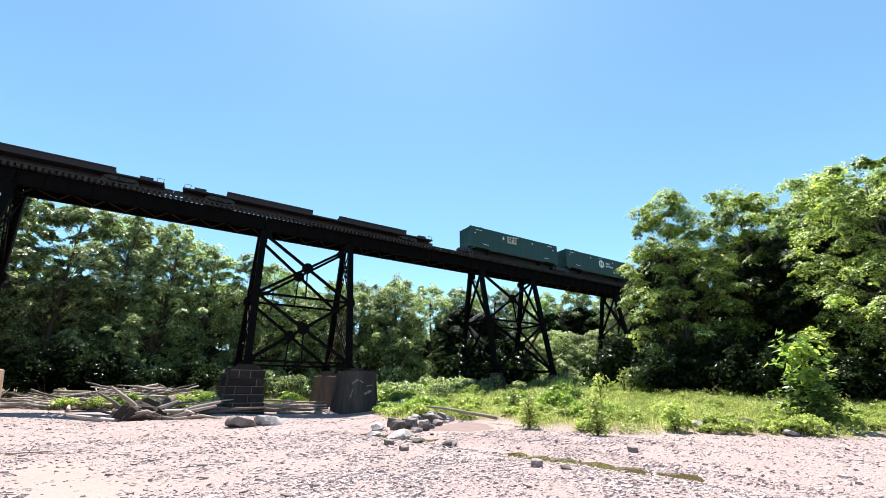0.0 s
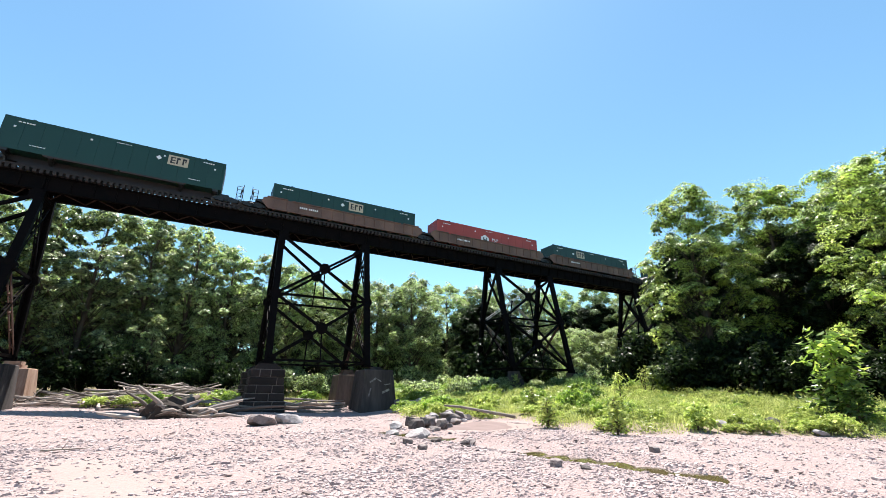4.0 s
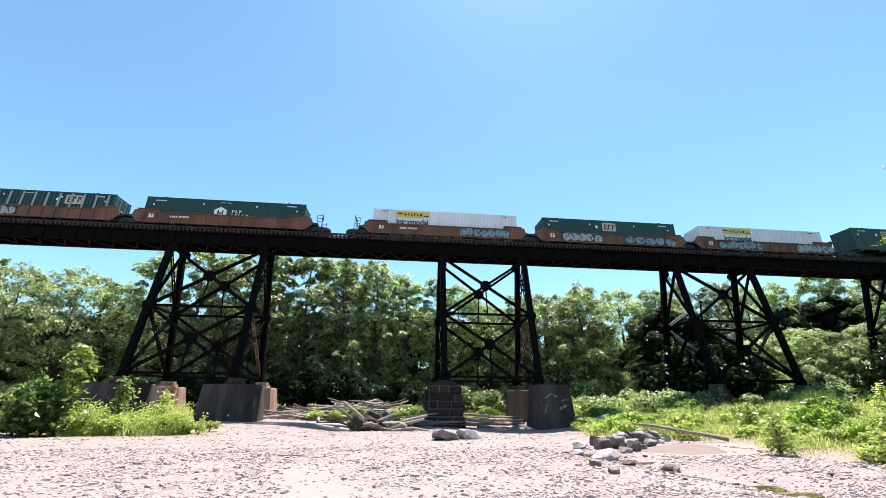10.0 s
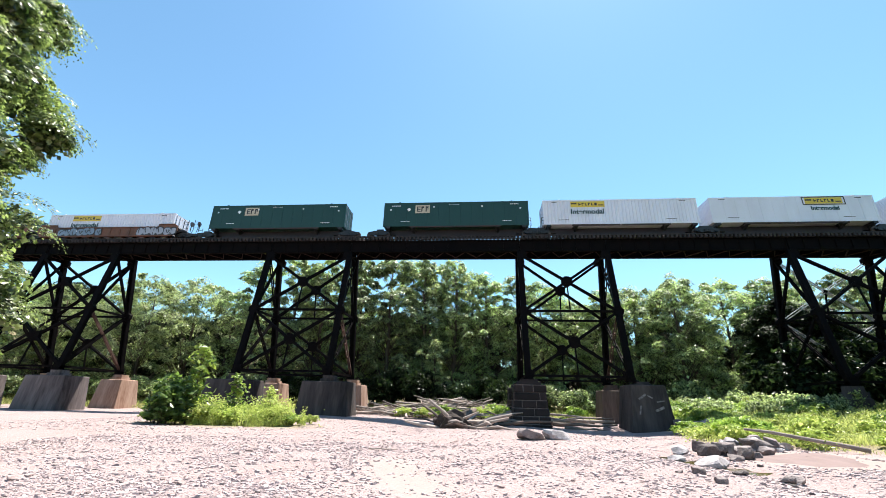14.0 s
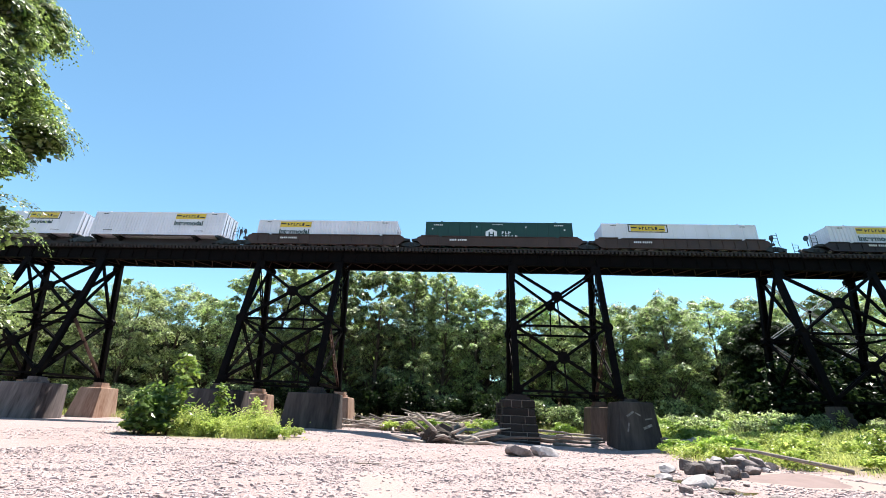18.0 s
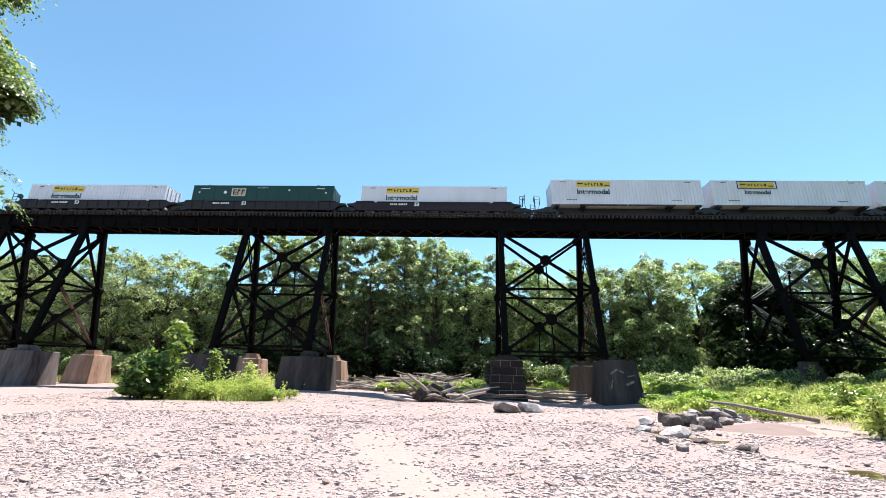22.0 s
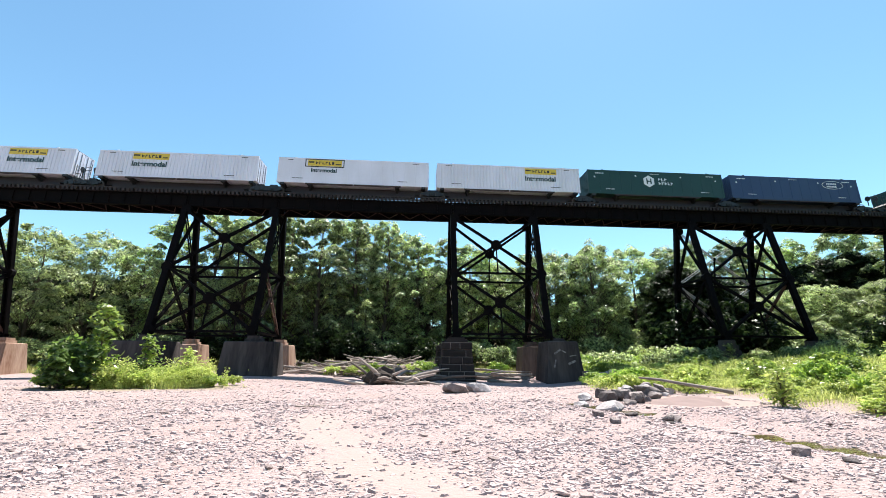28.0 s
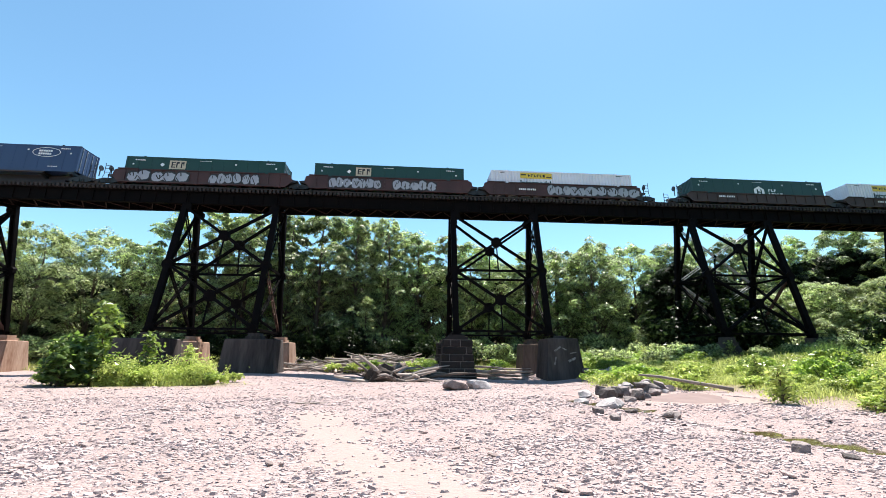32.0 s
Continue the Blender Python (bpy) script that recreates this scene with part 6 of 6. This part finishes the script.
def well_shapes(mat, low=1.36, high=1.70):
    """Sides, floor beams and end platforms of one well unit; x = 0 is the container's end."""
    out = {}
    foot = 0.36
    outline = [(-0.95, 0.95), (-0.75, 0.72), (-0.35, foot), (LEN + 0.35, foot), (LEN + 0.75, 0.72), (LEN + 0.95, 0.95), (LEN + 0.80, high - 0.12), (LEN + 0.45, high),
               (LEN - 1.5, high), (LEN - 1.9, low), (1.9, low), (1.5, high), (-0.45, high), (-0.80, high - 0.12)]
    for s in (-1, 1):
        y = s * 1.46
        sh = Shape().prism(outline, 1, y - 0.03, y + 0.03)
        sh.box(1.9, LEN - 1.9, y - 0.13, y + 0.10, low, low + 0.09)
        for x0, x1 in ((-0.45, 1.55), (LEN - 1.55, LEN + 0.45)):
            sh.box(x0, x1, y - 0.13, y + 0.10, high, high + 0.08)
        sh.box(-0.3, LEN + 0.3, y - 0.12, y + 0.12, foot - 0.1, foot + 0.03)
        n = 13
        for i in range(n + 1):
            x = 0.3 + (LEN - 0.6) * i / n
            sh.box(x - 0.04, x + 0.04, y - 0.10 if s < 0 else y + 0.03, y - 0.03 if s < 0 else y + 0.10, foot + 0.03, low)
        out["side", s] = sh.mesh("side_sill", mat)
    out["beam"] = Shape().box(-0.12, 0.12, -1.43, 1.43, 0.2, 0.36).mesh("floor_beam", mat)
    for s, x0 in ((-1, 0.0), (1, LEN)):
        e = Shape()
        e.prism([(x0 + s * 0.15, 0.6), (x0 + s * 0.15, high - 0.10), (x0 + s * 0.6, high - 0.14), (x0 + s * 1.0, 1.18), (x0 + s * 1.5, 1.12), (x0 + s * 1.48, 0.98), (x0 + s * 0.7, 0.8)], 1, -1.30, 1.30)
        e.box(min(x0 + s * 1.2, x0 + s * 2.0), max(x0 + s * 1.2, x0 + s * 2.0), -0.35, 0.35, 0.72, 1.02)
        out["end", s] = e.mesh("end_platform", BLACKP)
    return out


def rail_mesh(x0, s, side):
    """A tall grab rail on one side of an end platform, with steps below it."""
    sh = Shape()
    x, y = x0 + s * 1.9, side * 1.25
    for k in (0.0, 0.55):
        sh.tube([(x - s * k, y, 1.1), (x - s * k, y, 2.35 - 0.3 * (k > 0))], [0.032, 0.032], 5)
    for z in (1.35, 1.75, 2.1):
        sh.tube([(x, y, z), (x - s * 0.55, y, z)], [0.028, 0.028], 5)
    sh.tube([(x, y, 1.1), (x + s * 0.15, y, 0.6)], [0.028, 0.028], 5)
    sh.tube([(x + s * 0.15, y, 0.6), (x - s * 0.4, y, 0.6), (x - s * 0.55, y, 1.35)], [0.028, 0.028, 0.028], 5)
    return sh.mesh("grab_rail", BLACKP)


def brake_mesh(x0, s):
    sh = Shape().tube([(x0 + s * 1.75, -0.55, 1.2), (x0 + s * 1.75, -0.55, 2.1)], [0.05, 0.05], 6)
    sh.tube([(x0 + s * 1.78, -0.55, 2.1), (x0 + s * 1.86, -0.55, 2.1)], [0.30, 0.30], 12)
    return sh.mesh("hand_brake", BLACKP)


RAILS = {(s, k): rail_mesh(0.0 if s < 0 else LEN, s, k) for s in (-1, 1) for k in (-1, 1)}
BRAKE = {-1: brake_mesh(0.0, -1), 1: brake_mesh(LEN, 1)}
COUPLER = {s: Shape().box(min(x0 + s * 1.2, x0 + s * 2.45), max(x0 + s * 1.2, x0 + s * 2.45), -0.13, 0.13, 0.74, 1.0).mesh("coupler", BLACKP) for s, x0 in ((-1, 0.0), (1, LEN))}


def end_gear(t, s):
    for k in (-1, 1):
        part("grab_rail", RAILS[s, k], None, t)
    part("hand_brake", BRAKE[s], None, t)
    part("coupler", COUPLER[s], None, t)


WELLS = {"orange": well_shapes(ORANGE), "tan": well_shapes(TAN, 1.46, 1.52), "brown": well_shapes(BROWN, 1.34, 1.40), "rusty": well_shapes(RUSTP, 1.66, 1.72), "maroon": well_shapes(MAROON, 1.18, 1.24)}


def letter_shape(seed):
    """The plump outline of one sprayed letter shape in a unit square."""
    r = random.Random(seed)
    n = 16
    out = []
    for i in range(n):
        a = -2 * math.pi * i / n
        k = 0.5 / max(abs(math.cos(a)), abs(math.sin(a))) * (r.uniform(0.62, 0.78) if i % 4 == 2 else r.uniform(0.82, 1.06))
        out.append((0.5 + k * math.cos(a), 0.5 + k * math.sin(a)))
    return out


def cuts_shape(seed):
    """The dark inner lines of one sprayed letter shape."""
    r = random.Random(seed)
    sh = Shape()
    for i in range(r.choice((2, 3))):
        x, z = r.uniform(0.25, 0.75), r.choice((0.2, 0.5, 0.8))
        sh.beam((x, -1.5815 - 0.0006 * i, z - 0.22), (x + r.uniform(-0.3, 0.3), -1.5815 - 0.0006 * i, z + 0.22), 0.09, 0.006)
    return sh


GLYPH_MESH = [Shape().prism(letter_shape(i), 1, -1.580, -1.570).mesh("sprayed_letter", m) for i in range(9) for m in (TAGP, TAGB)]
CUT_MESH = [cuts_shape(i).mesh("sprayed_line", BLACKP) for i in range(9)]
SHADE_MESH = Shape().prism([(0.02, 0.0), (0.3, -0.10), (0.8, -0.06), (1.08, 0.1), (1.06, 0.9), (0.6, 1.10), (0.2, 1.06), (-0.08, 0.7)], 1, -1.569, -1.560).mesh("sprayed_outline", BLACKP)


def spray_tag(t, seed, x, n, w, h):
    """A row of fat sprayed strokes over dark outlines on a wagon's side, of a tag that cannot be read."""
    r = random.Random(seed)
    for i in range(n):
        k = h * r.uniform(0.85, 1.05)
        m = pose(x + i * w / n, 0, 0.36 + r.uniform(0, 0.04), 0, r.gauss(0, 5), 0) @ Matrix.Diagonal((w / n * r.uniform(0.92, 1.08), 1, k, 1))
        g = r.randrange(9)
        o = part("sprayed_letter", GLYPH_MESH[2 * g + seed % 2], None, t, "pale sprayed letter shape")
        part("sprayed_outline", SHADE_MESH, None, o)
        part("sprayed_line", CUT_MESH[g], None, o)
        o.matrix_local = m


def well_car(colour, u_ends, tags, fifty, seed):
    """One unit of an articulated well wagon."""
    words = {"orange": "faded orange", "brown": "dirty brown", "maroon": "dark maroon", "tan": "tan brown", "rusty": "rusty red"}
    extra = " with sprayed tags" if tags else ""
    t = thing("well_wagon", f"{words[colour]} steel well wagon{extra} rolling on the trestle", "rail wagon", None, "wagons of the train")
    w = WELLS[colour]
    for s in (-1, 1):
        part("side_sill", w["side", s], None, t)
        part("end_platform", w["end", s], None, t)
        if s < 0 or s in u_ends:
            b = part("bogie_frame", BOGIE[0], None, t, "black cast bogie")
            b.location = (-1.53 if s < 0 else LEN + 1.53, 0, 0)
            for x in (-0.89, 0.89):
                part("wheelset", BOGIE[1], None, b).location = (x, 0, 0)
    for i in range(12):
        part("floor_beam", w["beam"], None, t).location = (0.3 + i * (LEN - 0.6) / 11, 0, 0)
    for s in u_ends:
        end_gear(t, s)
    if fifty:
        o = part("lettering", FIFTY, None, t, "white number")
        o.location = (6.0 if colour == "maroon" else 0.7, -1.57, 0.78)
    st = Shape()
    r = random.Random(seed)
    x = r.uniform(2.6, 3.4)
    for i in range(9):
        st.box(x, x + 0.12, -1.572, -1.555, 0.86, 1.06)
        x += 0.20 + 0.12 * (i == 3)
    tagged(part("stencilling", st.mesh("stencilling", WHITEP), None, t), kind="stuff")
    for k, x in tags:
        spray_tag(t, seed * 7 + k, x, 5 + k % 3, 4.6 + 0.5 * k, 1.15 if colour == "rusty" else 0.96 if colour in ("orange", "tan") else 0.74)
    return t


def spine_shapes():
    body = Shape().box(-0.6, LEN + 0.6, -0.35, 0.35, 0.62, 1.12).box(1.4, LEN - 1.4, -0.55, 0.55, 0.30, 0.625)
    arm = Shape().box(0, 0.45, -1.28, 1.28, 1.02, 1.235)
    for s in (-1, 1):
        arm.prism([(s * 0.35, 0.65), (s * 1.2, 1.02), (s * 0.35, 1.02)], 0, 0.1, 0.35)
    step = Shape().box(0, 5.0, -1.34, -1.22, 1.08, 1.22)
    end = Shape().box(0, 0.75, -0.9, 0.9, 0.85, 1.05).box(0, 0.9, -0.2, 0.2, 0.66, 0.9)
    return body.mesh("centre_sill", MAROON), arm.mesh("cross_arm", BLACKP), step.mesh("side_step", BROWN), end.mesh("end_platform", BLACKP)


SPINE = spine_shapes()


def spine_car(loose_end):
    t = thing("spine_wagon", "dark steel spine wagon carrying one container", "rail wagon", None, "wagons of the train")
    part("centre_sill", SPINE[0], None, t)
    for x in (0.35, 3.2, LEN - 3.6, LEN - 0.75):
        part("cross_arm", SPINE[1], None, t).location = (x, 0, 0)
    for x in (3.0, LEN - 8.0):
        part("side_step", SPINE[2], None, t, "rusty side step").location = (x, 0, 0)
    part("end_platform", SPINE[3], None, t).location = (LEN, 0, 0)
    part("end_platform", SPINE[3], None, t).matrix_local = pose(0, 0, 0, 0, 0, 180)
    for x in (-0.55, LEN + 0.55):
        b = part("bogie_frame", BOGIE[0], None, t, "black cast bogie")
        b.location = (x, 0, 0)
        for k in (-0.89, 0.89):
            part("wheelset", BOGIE[1], None, b).location = (k, 0, 0)
    for s in loose_end:
        end_gear(t, s)
    return t


def flat_wagon():
    """A long empty flat wagon with two raised rusty racks on it; x = 0 is its middle."""
    t = thing("flat_wagon", "long empty rusty flat wagon with two low raised racks", "rail wagon", None, "wagons of the train")
    part("deck", Shape().box(-13.4, 13.4, -1.35, 1.35, 0.72, 0.86).box(-13.2, 13.2, -0.4, 0.4, 0.45, 0.72), MAROON, t)
    for s in (-1, 1):
        sh = Shape()
        c = s * 5.6
        for y in (-1.3, 1.3):
            sh.box(c - 4.15, c + 4.15, y - 0.05, y + 0.05, 0.86, 1.22).box(c - 4.15, c + 4.15, y - 0.10, y + 0.10, 1.22, 1.30)
        for i in range(8):
            x = c - 4.1 + i * 8.2 / 7
            sh.box(x - 0.06, x + 0.06, -1.25, 1.25, 1.05, 1.18)
        part("rack", sh, MAROON, t, "dark raised rack")
        part("top_rail", Shape().box(c - 4.15, c + 4.15, -1.41, -1.20, 1.303, 1.34), TAN, t, "rusty top rail")
        b = part("bogie_frame", BOGIE[0], None, t, "black cast bogie")
        b.location = (s * 10.2, 0, 0)
        for k in (-0.89, 0.89):
            part("wheelset", BOGIE[1], None, b).location = (k, 0, 0)
        part("coupler", Shape().box(min(s * 13.2, s * 14.1), max(s * 13.2, s * 14.1), -0.13, 0.13, 0.6, 0.86), BLACKP, t)
        box = Shape().box(s * 12.0 - 0.5, s * 12.0 + 0.5, -1.2, -0.7, 0.861, 1.15)
        part("gear_box", box, BLACKP, t)
        part("grab_rail", Shape().tube([(s * 13.3, -1.25, 0.86), (s * 13.3, -1.25, 1.25), (s * 12.8, -1.25, 1.25), (s * 12.8, -1.25, 0.86)], [0.03] * 4, 5), BLACKP, t)
    return t


# how far the train has gone, in metres to the left, at each time
GONE = [(0.0, 0.0), (1.5, 32.11), (3.5, 74.85), (5.5, 117.78), (7.5, 160.87), (9.0, 193.28), (11.0, 236.66), (13.0, 280.2), (15.5, 334.54), (18.0, 388.85), (20.0, 432.36),
        (22.0, 475.99), (24.0, 519.65), (25.5, 552.29), (28.0, 606.84), (30.0, 650.62), (32.0, 694.4)]
# containers: place along the train, colour, sign, sign's place, ribbed, wagon, tags
LOAD = [
    (29.5, "green", "box", 7.2, False, "spine", ()), (47.6, "green", "hex", 8.2, False, "spine", ()), (67.75, "green", "box", 12.2, False, "spine", (1,)),
    (88.5, "green", "box", 8.8, False, "tan", (-1,)), (107.7, "red", "hex", 7.2, False, "tan", ()), (126.95, "green", "box", 5.5, False, "tan", (1,)),
    (149.9, "green", "box", 8.6, False, "orange", (-1,)), (169.0, "green", "box", 12.3, True, "orange", ()), (188.2, "green", "hex", 7.5, False, "orange", (1,)),
    (211.6, "white", "yellow", 4.4, True, "orange", (-1,)), (230.75, "green", "box", 8.0, False, "orange", ()), (250.0, "white", "yellow", 4.9, True, "orange", (1,)),
    (270.7, "green", "box", 4.9, False, "spine", (-1,)), (291.3, "green", "box", 4.4, False, "spine", (1,)),
    (309.0, "white", "yellow", 4.8, True, "spine", (-1,)), (326.4, "white", "framed", 11.3, False, "spine", ()), (344.2, "white", "yellow", 11.9, True, "spine", (1,)),
    (364.5, "white", "yellow", 4.4, True, "brown", (-1,)), (383.85, "green", "hex", 7.3, False, "brown", ()), (403.1, "white", "framed", 4.9, False, "brown", (1,)),
    (426.4, "white", "yellow", 4.6, True, "maroon", (-1,)), (445.7, "green", "box", 5.3, False, "maroon", ()), (465.0, "white", "yellow", 4.6, False, "maroon", (1,)),
    (486.0, "white", "yellow", 4.6, True, "spine", (-1,)), (503.2, "white", "framed", 4.8, True, "spine", ()), (520.35, "white", "yellow", 4.6, False, "spine", ()),
    (537.35, "white", "yellow", 11.8, True, "spine", ()), (555.6, "white", "yellow", 11.6, True, "spine", (1,)), (574.1, "white", "yellow", 5.2, True, "spine", (-1,)),
    (592.35, "white", "framed", 4.9, False, "spine", ()), (609.45, "white", "yellow", 11.7, True, "spine", ()), (626.6, "green", "hex", 7.2, False, "spine", ()),
    (643.7, "blue", "arc", 12.9, False, "spine", (1,)),
    (664.5, "green", "box", 5.2, False, "rusty", (-1,)), (683.8, "green", "box", 5.2, False, "rusty", ()), (703.0, "white", "yellow", 5.1, True, "rusty", (1,)),
    (726.4, "green", "hex", 8.1, False, "brown", (-1,)), (745.8, "white", "yellow", 5.0, True, "brown", ()), (765.1, "green", "box", 5.2, False, "brown", (1,)),
    (785.9, "white", "yellow", 4.6, True, "spine", (-1,)), (803.2, "white", "yellow", 4.6, True, "spine", ()),
]
WELL_TAGS = {149.9: ((0, 11.0),), 169.0: ((1, 2.4),), 211.6: ((2, 9.5),), 230.75: ((0, 2.2), (3, 9.6)), 250.0: ((2, 2.0), (1, 12.0)), 664.5: ((3, 0.5), (1, 8.6)), 683.8: ((2, 1.6), (0, 8.4)), 703.0: ((1, 6.2), (3, 10.6))}
ROLLING = []
for i, (u, colour, sign, sx, rib, wagon, ends) in enumerate(LOAD):
    if wagon == "spine":
        car, lift = spine_car(ends), 1.236
    else:
        car, lift = well_car(wagon, ends, WELL_TAGS.get(u, ()), wagon in ("maroon", "orange"), i), 0.362
    ROLLING.append((car, u, RAIL_Z))
    ROLLING.append((container(colour, sign, sx, rib, i, not (colour == "white" and u == 403.1), u == 169.0, 0.0 if wagon == "spine" else 0.32), u, RAIL_Z + lift))
for u in (10.27, -17.98, -46.2, -74.4):
    ROLLING.append((flat_wagon(), u, RAIL_Z))


def motions():
    """The train rolls along the trestle, all of it at one speed."""
    for ob, u, z in ROLLING:
        walk(ob, [(t, pose(u - s, TRACK_Y - 0.05, z)) for t, s in GONE])


motions()
